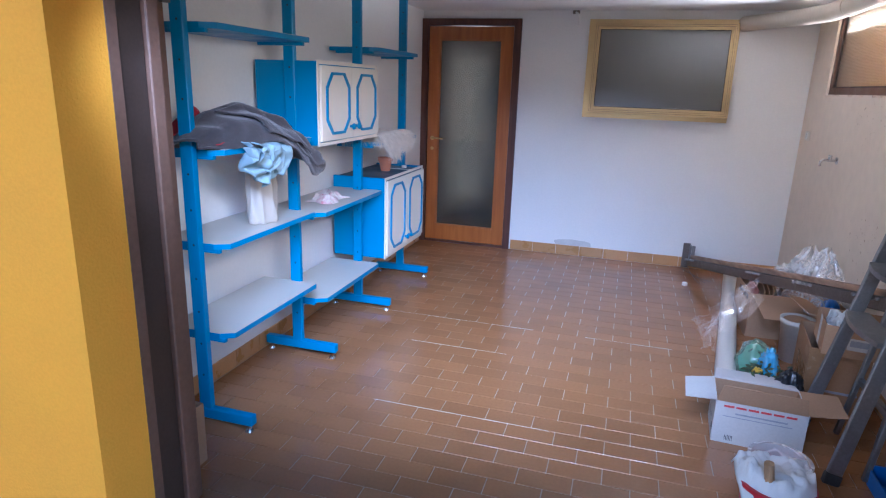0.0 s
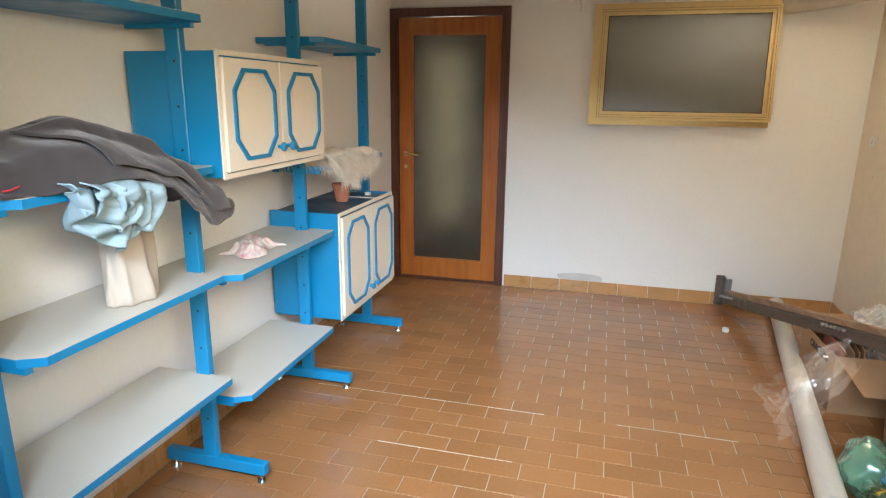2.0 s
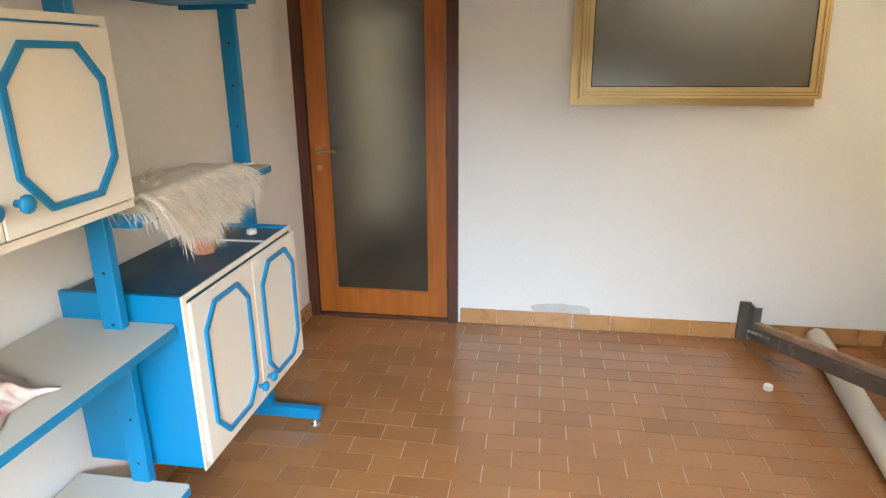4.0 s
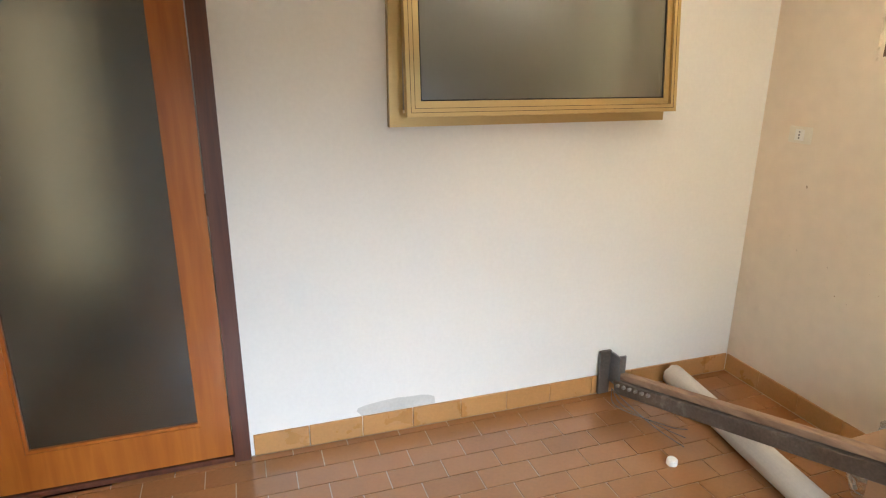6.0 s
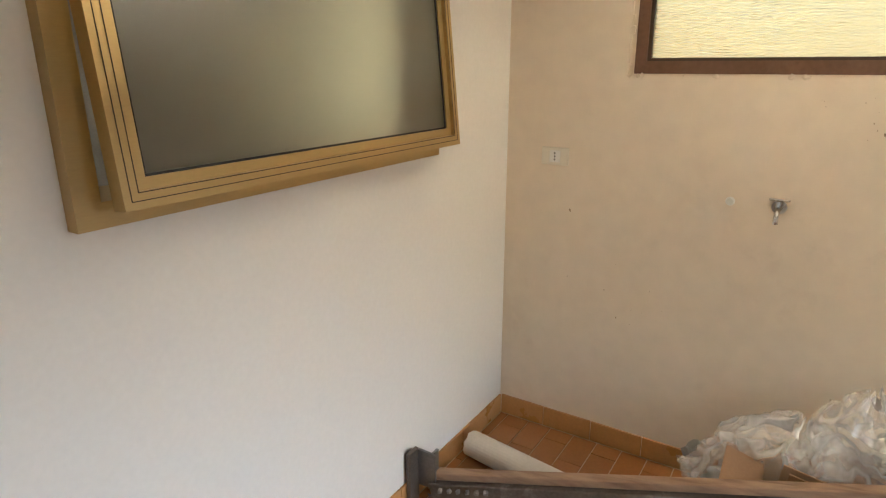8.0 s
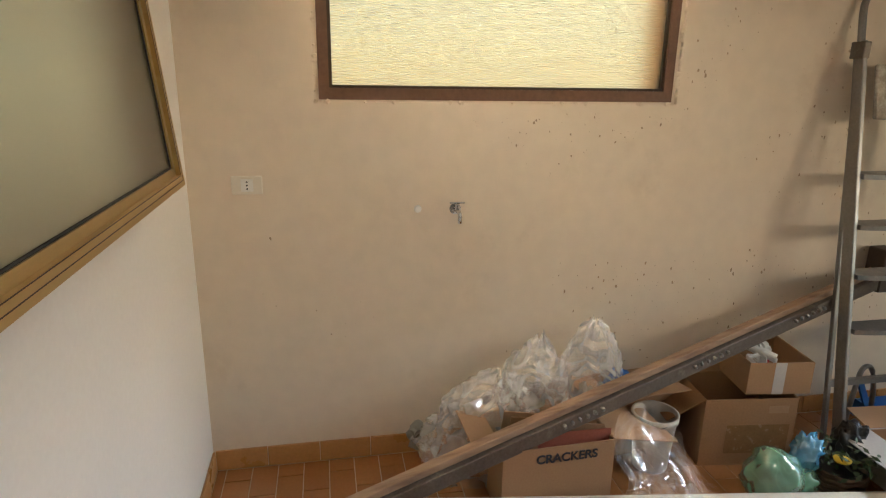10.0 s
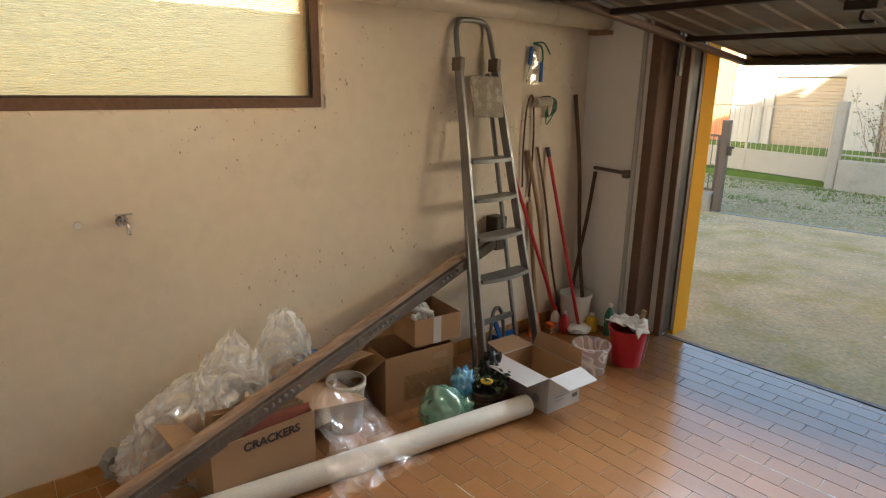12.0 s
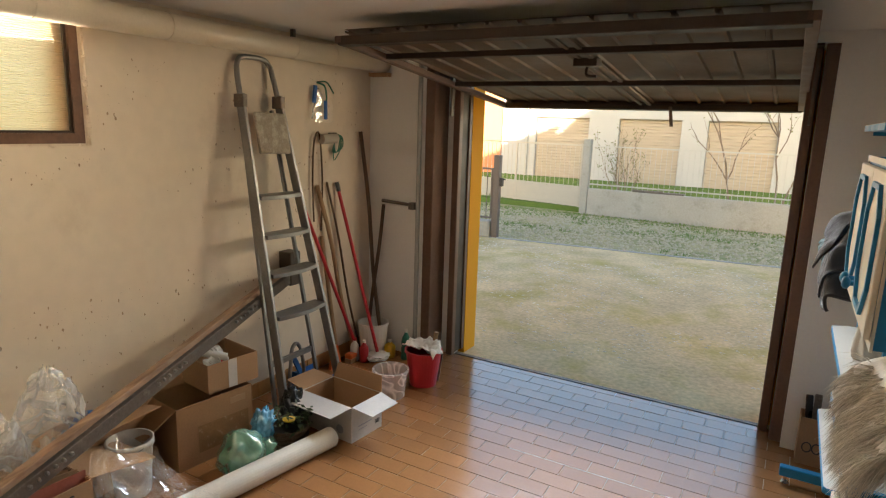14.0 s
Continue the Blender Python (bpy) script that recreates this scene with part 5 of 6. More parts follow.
def brown_boxes():
    c = open_carton("brown_carton", (1.405, 3.57, 0), 0.27, 0.42, 0.325, "large open brown cardboard box on the floor", M_CARD_DARK, -7, (0, 0.10, 0.0, 0.19), (0, 60, 0, -35))
    part("packing_tape", box(-0.1365, -0.185, 0.06, -0.1345, 0.10, 0.20), M_TAPE, c, "glossy brown packing tape")
    part("printed_bar", box(-0.1360, -0.17, 0.255, -0.1345, -0.08, 0.290), M_CARD, c)
    part("corner_tape", box(-0.1360, -0.2115, 0.0, -0.06, -0.2095, 0.32), M_TAPE, c)
    part("grey_line", box(-0.04, -0.2118, 0.10, 0.10, -0.2098, 0.112), M_INK_GREY, c)
    s = open_carton("small_carton", (1.44, 3.43, 0.327), 0.30, 0.29, 0.15, "small open carton of brushes on a larger box", M_CARD, -8, (0.0, 0.08, 0, 0), (0, -60, 0, 0), group="")
    part("shipping_label", box(-0.05, -0.1462, 0.04, 0.05, -0.1445, 0.10), M_CARD_WHITE, s, "white printed label")
    part("grey_line", box(-0.04, -0.1472, 0.06, 0.04, -0.1455, 0.09), M_INK_GREY, s)
    part("packing_tape", box(-0.1512, -0.02, 0.0, -0.1495, 0.03, 0.15), M_CARD_WHITE, s)
    rng = random.Random(6)
    for k in range(4):
        x, y = 1.36 + 0.045 * k, 3.40 + rng.uniform(-0.04, 0.05)
        r = thing("paint_roller", (x, y, 0.334), "used white paint roller in a small carton", "paint roller", "rollers in the carton")
        part("sleeve", rod((0, 0, 0.13), (0.08 * math.cos(k), 0.09, 0.165), 0.02, seg=14), M_RAG, r)
        part("roller_handle", rod((0, 0, 0.012), (0, 0, 0.13), 0.008, seg=10), M_RED if k == 1 else M_WHITE_PLASTIC, r)
    r = thing("string_bundle", (1.365, 3.52, 0.334), "tangled white string bundle in a small carton", "string")
    b = bmesh.new()
    for k in range(9):
        a = k * 0.7
        tube([(0.045 * math.cos(a + j * 0.5) * (0.7 + 0.3 * math.sin(j + k)), 0.045 * math.sin(a + j * 0.5), 0.10 + 0.045 * math.sin(j * 0.5 + k)) for j in range(13)], 0.004, 5, b)
    part("strands", b, M_RAG, r, smooth=True)
    lump((0, 0, 0.05), (0.04, 0.04, 0.05), 0.3, 2, 3, 0.0, 3, bm=(b := bmesh.new()))
    part("core", b, M_RAG, r, smooth=True)
    open_carton("back_carton", (1.525, 4.02, 0), 0.17, 0.36, 0.33, "open cardboard box against the wall", M_CARD, 6, (0.12, 0, 0.10, 0.10), (12, 0, 20, -10))
    b = thing("blue_packet", (1.525, 4.10, 0.007), "dark blue plastic packet in a box", "packet")
    part("packet", lump((0, 0, 0.19), (0.055, 0.09, 0.19), 0.3, 2, 4, div=3), M_BLUE_P, b, smooth=True)


brown_boxes()


def white_pail():
    t = thing("white_pail", (1.345, 4.00, 0), "dirty white plastic pail among the boxes", "bucket")
    part("pail", lathe([(0.075, 0), (0.093, 0.235), (0.100, 0.235), (0.100, 0.262), (0.090, 0.262), (0.072, 0.01), (0, 0.01)], seg=36), M_PAIL, t, smooth=True)
    part("pail_handle", tube([(0.101 * math.cos(a), 0.101 * math.sin(a), 0.247 - 0.03 * math.sin(a)) for a in [math.pi * k / 14 for k in range(15)]], 0.0025, 6), M_STEEL_OLD, t)


white_pail()


def vinyl_roll():
    a, b = Vector((0.855, 3.20, 0.055)), Vector((1.25, 5.83, 0.055))
    t = thing("vinyl_roll", a, "long beige roll of floor vinyl on the tiles", "roll")
    d = b - a
    bm = bmesh.new()
    n, ring = 28, []
    q = d.to_track_quat("Z", "Y")
    rows = []
    for s, r in ((0, 0.032), (0, 0.054), (0.2, 0.055), (0.5, 0.054), (0.8, 0.055), (1, 0.054), (1, 0.03)):
        rows.append([bm.verts.new(d * s + q @ Vector((r * math.cos(2 * math.pi * k / n), r * math.sin(2 * math.pi * k / n), 0.012 * noise.noise((k * 0.6, s, 1)) if s in (0, 1) else 0))) for k in range(n)])
    for p, w in zip(rows, rows[1:]):
        for k in range(n):
            bm.faces.new((p[k], p[(k + 1) % n], w[(k + 1) % n], w[k]))
    part("roll", bm, M_PVC_ROLL, t)
    core = bmesh.new()
    pts = [q @ Vector(((0.034 - 0.0016 * k) * math.cos(k * 0.55), (0.034 - 0.0016 * k) * math.sin(k * 0.55), 0.006)) for k in range(18)]
    tube(pts, 0.002, 5, core)
    part("spiral_edge", core, M_CARD, t)
    part("core_end", rod(q @ Vector((0, 0, 0.02)), q @ Vector((0, 0, 0.03)), 0.033, seg=20), M_CARD_DARK, t)


vinyl_roll()


def old_rail():
    a, b = Vector((0.905, 5.80, 0.075)), Vector((1.555, 2.74, 0.745))
    t = thing("old_track", a, "long old timber and steel door track leaning on the wall", "beam")
    z = Vector((0, 0, 0))
    d = b - a
    part("timber", beam(z, d, 0.042, 0.03, bevel=0.003, off=(-0.016, 0.046)), M_OLD_WOOD, t, "weathered timber batten")
    part("channel", beam(z, d, 0.055, 0.062, bevel=0.003, off=(-0.002, -0.002)), M_STEEL_OLD, t)
    part("cover_strip", beam(z + d * 0.02, d * 0.98, 0.006, 0.05, off=(-0.036, 0.0)), M_BROWN, t)
    part("channel_lip", beam(z, d, 0.012, 0.012, off=(-0.043, 0.024)), M_STEEL_OLD, t)
    part("channel_lip", beam(z, d, 0.012, 0.010, off=(-0.043, -0.028)), M_STEEL_OLD, t)
    part("pull_rod", beam(z + d * 0.05, d * 0.75, 0.007, 0.007, off=(-0.056, 0.012)), M_ALU, t)
    for s in (0.02, 0.42, 0.62, 0.8):
        for k in range(6):
            c = d * (s + 0.011 * k)
            part("roller_chain_link", lump((c.x - 0.055, c.y, c.z + 0.022), (0.012, 0.010, 0.011), 0.3, 2, k, div=1), M_ALU, t)
    e = part("end_plate", box(-0.065, 0.055, -0.068, -0.005, 0.072, 0.155, 0.002), M_STEEL_OLD, t, "grey steel end plate")
    part("end_angle", boxes((-0.012, -0.02, 0.0, -0.002, 0.055, 0.15), (0.002, -0.01, 0.03, 0.03, 0.0, 0.15)), M_ALU, t)
    part("motor_case", box(d.x - 0.045, d.y - 0.03, d.z - 0.06, d.x + 0.055, d.y + 0.06, d.z + 0.15, 0.006), M_BROWN_DARK, t, "dark metal case at the upper end")
    w = bmesh.new()
    for k in range(3):
        tube(curve([(-0.03, 0, -0.01), (-0.02 - 0.03 * k, -0.12, -0.03), (0.02 + 0.03 * k, -0.28, -0.066), (0.05 + 0.05 * k, -0.42 + 0.05 * k, -0.071)], 6), 0.0018, 5, w)
    part("loose_wire", w, M_STEEL_OLD, t)
    c = thing("bottle_cap", (0.834, 5.305, 0), "white plastic cap lying on the tiles", "cap")
    part("cap", lathe([(0.02, 0), (0.022, 0.004), (0.021, 0.022), (0.018, 0.026), (0, 0.026)], seg=18), M_WHITE_PLASTIC, c)


old_rail()


def bubble_bags():
    """Sacks of thin milky film, slumped and creased."""
    for at, size, height, lean, seed in (((1.46, 4.76), (0.14, 0.23), 0.40, -0.10, 1.0), ((1.50, 4.27), (0.11, 0.15), 0.60, -0.03, 2.3), ((1.48, 4.53), (0.13, 0.16), 0.54, -0.04, 4.1)):
        t = thing("plastic_sack", (at[0], at[1], 0), "crumpled clear plastic packing sack against the wall", "plastic bag", "packing sacks by the wall")
        def skin(u, v):
            a = 2 * math.pi * u
            r = lerp_list([0.90, 1.02, 1.02, 0.95, 0.88, 0.80, 0.66, 0.40, 0.10], v)
            d = Vector((math.cos(a), math.sin(a), v * 1.8))
            k = r * (1 + 0.42 * ridged(d * 1.5, 4, seed))
            z = height * v ** 0.85 + 0.11 * ridged((d.x * 1.5, d.y * 1.5, v * 2), 3, seed + 5) * min(1, 3 * v)
            return (min(size[0] * k * math.cos(a), XR - 0.012 - at[0]), size[1] * k * math.sin(a) + lean * v ** 1.5, max(0.004, z))
        part("film", sheet(skin, 90, 48), M_BUBBLE, t, smooth=True)


bubble_bags()


def clear_film():
    """A stiff clear bag: broad bent facets from the carton's rim over the roll to the floor."""
    t = thing("clear_film_bag", (0.985, 4.11, 0), "shiny crumpled clear film bag lying on the roll", "plastic bag")
    def drape(shift, seed, wide):
        def skin(u, v):
            x = lerp_list([0.15, 0.11, 0.06, 0.0, -0.05, -0.09, -0.12], v) + shift
            z = lerp_list([0.37, 0.31, 0.24, 0.17, 0.10, 0.05, 0.010], v)
            y = (u - 0.5) * wide * (0.35 + 0.85 * v) + 0.10 * (1 - v) + 0.05 * noise.noise((v * 3, seed, 1))
            f = 0.10 * ridged((u * 2.6, v * 2.0, 1.0), 3, seed)
            edge = 0.10 * noise.noise((u * 4, seed, 4))
            return (x - abs(f) * 0.6 - 0.2 * f, y + 0.06 * noise.noise((u * 3, v * 4, seed)), max(0.004, z + 0.35 * f + edge * (1 - v)))
        return skin
    part("front_film", sheet(drape(0.0, 2.0, 0.46), 48, 40), M_FILM, t, smooth=True)
    part("back_film", sheet(drape(0.035, 7.5, 0.38), 40, 36), M_FILM, t, smooth=True)


clear_film()


def bags_and_plant():
    t = thing("green_bag", (1.06, 3.62, 0), "green plastic carrier bag with its contents", "plastic bag")
    part("film", lump((0, 0, 0.10), (0.10, 0.12, 0.115), 0.20, 1.5, 6.0, 0.15, 4, 0.10), M_GREENBAG, t, smooth=True)
    part("knot", lump((-0.01, -0.13, 0.06), (0.06, 0.07, 0.065), 0.22, 1.8, 3.0, 0.1, 4, 0.12), M_GREENBAG, t, smooth=True)
    t = thing("blue_bag", (1.09, 3.45, 0.11), "small knotted light blue plastic bag", "plastic bag")
    part("film", lump((0, 0, 0.05), (0.045, 0.06, 0.085), 0.4, 2.4, 1.5, 0.1, 4, 0.35), M_BLUEBAG, t, smooth=True)
    t = thing("plant_basket", (1.06, 3.30, 0), "dark round basket with a withered plant", "basket")
    part("basket", lathe([(0.085, 0), (0.10, 0.05), (0.105, 0.11), (0.098, 0.11), (0.092, 0.05), (0.078, 0.01), (0, 0.01)], seg=28), M_STICK_DARK, t)
    for z in (0.03, 0.055, 0.08, 0.105):
        part("weave_ring", tube([(0.103 * math.cos(a) * (0.93 + z * 0.8), 0.103 * math.sin(a) * (0.93 + z * 0.8), z + 0.004 * math.sin(9 * a)) for a in [6.283 * k / 36 for k in range(36)]], 0.007, 5, closed=True), M_STICK_DARK, t)
    part("soil", rod((0, 0, 0.012), (0, 0, 0.085), 0.09, seg=20), M_BLACK, t)
    rng = random.Random(12)
    lf = bmesh.new()
    for k in range(150):
        a, r = rng.uniform(0, 6.28), 0.13 * rng.random() ** 0.5
        c = Vector((r * math.cos(a), r * math.sin(a), 0.09 + rng.uniform(0, 0.12)))
        s = Vector((rng.uniform(-1, 1), rng.uniform(-1, 1), rng.uniform(-0.4, 0.8))).normalized() * rng.uniform(0.012, 0.028)
        u = s.cross(Vector((rng.uniform(-1, 1), rng.uniform(-1, 1), 1))).normalized() * 0.008
        lf.faces.new([lf.verts.new(c + w) for w in (-s, u, s, -u)])
    part("foliage", lf, mat("dark_leaf", (0.045, 0.07, 0.025), 0.6, vary=0.3), t)
    part("yellow_bloom", lathe([(0.0, 0.012), (0.03, 0.0), (0.034, 0.008), (0.0, 0.018)], (-0.05, 0.05, 0.17), 14), M_YELLOW, t)
    t = thing("black_bag", (1.13, 3.20, 0), "shiny black plastic bag behind the white box", "plastic bag")
    part("film", lump((0, 0, 0.12), (0.07, 0.07, 0.13), 0.35, 2.4, 8.0, 0.1, 4, 0.3), M_BLACK, t, smooth=True)


bags_and_plant()


def ladder():
    t = thing("step_ladder", (0, 0, 0), "paint-spattered aluminium step ladder leaning on the wall", "ladder")
    def at(y, z, back=0.0):
        return Vector((1.20 + 0.2 * z + back, y, z))
    def ys(z, side):
        return (3.165 - 0.033 * z) if side < 0 else (2.685 + 0.079 * z)
    for side in (-1, 1):
        s = part("stile", beam(at(ys(0.03, side), 0.03), at(ys(1.82, side), 1.82), 0.022, 0.058, up=(1, 0, 0), bevel=0.004), M_ALU, t)
        part("rubber_foot", beam(at(ys(0, side), 0.0), at(ys(0.05, side), 0.05), 0.03, 0.066, up=(1, 0, 0), bevel=0.005), M_RUBBER, s)
        part("rear_leg", beam((1.34, ys(0.02, side) - (-1 if side > 0 else 1) * 0.05, 0.012), at(ys(1.74, side) - (-1 if side > 0 else 1) * 0.03, 1.74, 0.04), 0.022, 0.022, up=(1, 0, 0), bevel=0.003), M_ALU, t)
        part("hinge", boxes((at(0, 1.78).x - 0.035, ys(1.78, side) - 0.017, 1.75, at(0, 1.78).x + 0.04, ys(1.78, side) + 0.017, 1.82), bevel=0.004), M_STEEL_OLD, t)
    for z in (0.615, 0.85, 1.062, 1.275):
        y0, y1 = ys(z, 1) + 0.012, ys(z, -1) - 0.012
        c = at(0, z)
        bow = 0.03
        plan = [(c.x - 0.045 - bow * math.sin(math.pi * k / 8), y0 + (y1 - y0) * k / 8) for k in range(9)] + [(c.x + 0.045, y1), (c.x + 0.045, y0)]
        b = prism(plan, "z", z - 0.022, z)
        part("tread", b, M_ALU, t, "ribbed aluminium tread")
    z = 0.30
    part("rear_brace", beam((1.385, ys(z, 1) + 0.05, z), (1.385, ys(z, -1) - 0.05, z), 0.02, 0.03), M_ALU, t)
    part("platform", beam(at(2.95, 1.50, -0.035), at(2.945, 1.725, -0.035), 0.235, 0.02, up=(1, 0, 0), bevel=0.006), mat("paint_spattered_board", (0.33, 0.29, 0.23), 0.8, vary=0.3, scale=12, stain=(0.68, 0.65, 0.58), stain_amount=0.6, stain_scale=14), t, "folded platform spattered with white paint")
    arch = curve([at(ys(1.80, -1), 1.80), at(3.10, 1.93), at(3.085, 1.99), at(3.04, 2.02), at(2.90, 2.02), at(2.855, 1.99), at(2.84, 1.93), at(ys(1.80, 1), 1.80)], 6)
    part("hand_rail", tube(arch, 0.015, 10), M_ALU, t, smooth=True)


ladder()


def long_tool(name, top, bottom, r, m, label, category, bend=0.0, group="tools along the wall", grip=None):
    t = thing(name, bottom, label, category, group)
    a, b = Vector((0, 0, 0)), Vector(top) - Vector(bottom)
    pts = curve([a, b * 0.35 + Vector((0, bend, 0)), b * 0.7 - Vector((0, bend * 0.6, 0)), b], 5)
    part("shaft", tube(pts, r, 9), m, t, smooth=True)
    if grip:
        part("grip", rod(b * 0.95, b, r * 1.25, seg=10), grip, t)
    return t


def tools():
    a = long_tool("red_broom", (1.607, 2.567, 1.13), (1.50, 2.14, 0.06), 0.012, M_RED, "broom with a red metal handle leaning on the wall", "broom")
    part("brush_head", box(-0.03, -0.12, -0.03, 0.03, 0.12, 0.01, 0.008), M_ORANGE_P, a)
    part("bristles", box(-0.028, -0.118, -0.06, 0.028, 0.118, -0.03), M_STICK, a)
    a = long_tool("red_mop", (1.607, 2.247, 1.285), (1.372, 2.075, 0.05), 0.012, M_RED, "mop with a long red handle leaning on the wall", "mop", grip=M_BLACK)
    part("mop_head", lump((0, 0, -0.02), (0.08, 0.10, 0.03), 0.3, 3, 2, div=3), M_RAG, a)
    long_tool("hoe", (1.605, 2.447, 1.275), (1.52, 2.13, 0.0), 0.015, M_STICK, "hoe with a worn wooden shaft leaning on the wall", "hoe", 0.02)
    long_tool("thin_cane", (1.61, 2.346, 1.29), (1.57, 2.02, 0.0), 0.008, M_STICK_DARK, "thin dark cane leaning on the wall", "cane", 0.015)
    long_tool("short_stake", (1.61, 2.40, 0.93), (1.55, 2.30, 0.0), 0.014, M_STICK, "short wooden stake leaning on the wall", "stake")
    long_tool("dark_branch", (1.608, 1.985, 1.625), (1.45, 1.90, 0.0), 0.014, M_STICK_DARK, "long dark branch standing in the corner", "branch", 0.02)
    long_tool("dark_branch", (1.47, 1.885, 1.11), (1.58, 1.93, 0.0), 0.013, M_STICK_DARK, "long dark stick standing in the corner", "branch", 0.01)
    d = thing("dustpan", (1.47, 2.62, 0), "blue plastic dustpan on the floor", "dustpan")
    part("pan", boxes((-0.12, -0.12, 0, 0.12, 0.12, 0.006), (-0.12, -0.12, 0.006, -0.114, 0.12, 0.07), (0.114, -0.12, 0.006, 0.12, 0.12, 0.07), (-0.114, 0.114, 0.006, 0.114, 0.12, 0.09)), M_BLUE_P, d)
    part("pan_handle", beam((0, 0.12, 0.06), (0.02, 0.2, 0.25), 0.03, 0.014, up=(1, 0, 0)), M_BLUE_P, d)
    d = thing("orange_rake", (1.53, 2.36, 0), "orange plastic rake head on the floor", "rake")
    part("rake_head", prism([(-0.06, 0), (0.06, 0), (0.02, 0.16), (-0.02, 0.16)], "x", -0.01, 0.01), M_ORANGE_P, d)
    d = thing("bent_tube", (1.43, 2.92, 0), "bent grey metal tube behind the ladder", "tube")
    part("tube", tube(curve([(0, 0, 0), (0.0, -0.02, 0.2), (0.01, -0.05, 0.32), (0.01, -0.10, 0.33), (0.0, -0.13, 0.22), (0, -0.15, 0.0)], 6), 0.012, 9), M_ALU, d, smooth=True)


tools()


def hanging_things():
    t = thing("hanging_brushes", (XR, 2.39, 1.72), "blue paint brushes in a clear bag hung on the wall", "brush")
    part("bag", sheet(lambda u, v: (-0.012 - 0.012 * math.sin(3 * u) - 0.006 * noise.noise((u * 5, v * 5, 1)), -0.11 + 0.17 * u, -0.04 + 0.20 * v), 12, 12), M_FILM, t, smooth=True)
    part("brush_frame", tube(curve([(-0.02, 0.10, -0.02), (-0.025, 0.09, 0.05), (-0.025, 0.075, 0.12), (-0.025, 0.08, 0.17), (-0.025, 0.04, 0.17)], 5), 0.005, 7), M_CHROME, t, smooth=True)
    part("brush_handle", beam((-0.025, 0.085, 0.08), (-0.025, 0.07, 0.19), 0.03, 0.016, up=(1, 0, 0), bevel=0.004), M_BLUE_P, t)
    part("brush_handle", beam((-0.03, -0.02, -0.02), (-0.03, -0.02, 0.10), 0.028, 0.016, up=(1, 0, 0), bevel=0.005), M_BLUE_P, t)
    part("cord", tube(curve([(-0.01, 0.04, 0.21), (-0.03, -0.01, 0.19), (-0.03, -0.03, 0.12), (-0.03, -0.02, 0.08)], 6), 0.006, 7), M_GREEN, t, smooth=True)
    part("cord", tube(curve([(-0.01, 0.04, 0.21), (-0.03, -0.03, 0.215), (-0.03, -0.10, 0.15)], 6), 0.005, 7), M_GREEN, t, smooth=True)
    part("nail", rod((0.0, 0.03, 0.212), (-0.03, 0.03, 0.216), 0.003, seg=8), M_STEEL_OLD, t)
    t = thing("hanging_roll", (XR, 2.33, 1.575), "paper roll hung on the wall with green cord", "roll")
    part("roll", rod((-0.035, 0.09, 0.0), (-0.035, -0.055, 0.005), 0.032, seg=18), M_SACK, t)
    cords = bmesh.new()
    for k in range(4):
        tube(curve([(-0.035, -0.06, 0.035), (-0.05, -0.075 - 0.01 * k, 0.01), (-0.045, -0.07 - 0.012 * k, -0.06), (-0.03, -0.06 + 0.01 * k, -0.09 - 0.05 * (k == 2)), (-0.03, -0.045, -0.03), (-0.035, -0.06, 0.03)], 5), 0.0035, 6, cords)
    part("cord_tangle", cords, M_GREEN, t, "tangled green cord", smooth=True)
    part("peg", rod((0.0, -0.02, 0.036), (-0.07, -0.02, 0.04), 0.004, seg=8), M_STEEL_OLD, t)
    t = thing("cane_hoop", (XR, 2.44, 1.59), "thin bent canes hung on the wall", "cane")
    b = tube(curve([(-0.02, 0.04, -0.55), (-0.02, 0.05, -0.3), (-0.02, 0.035, -0.05), (-0.025, 0.0, 0.03), (-0.02, -0.03, -0.05), (-0.02, -0.045, -0.3), (-0.02, -0.03, -0.62)], 7), 0.006, 6)
    part("cane", b, M_STICK_DARK, t, smooth=True)


hanging_things()


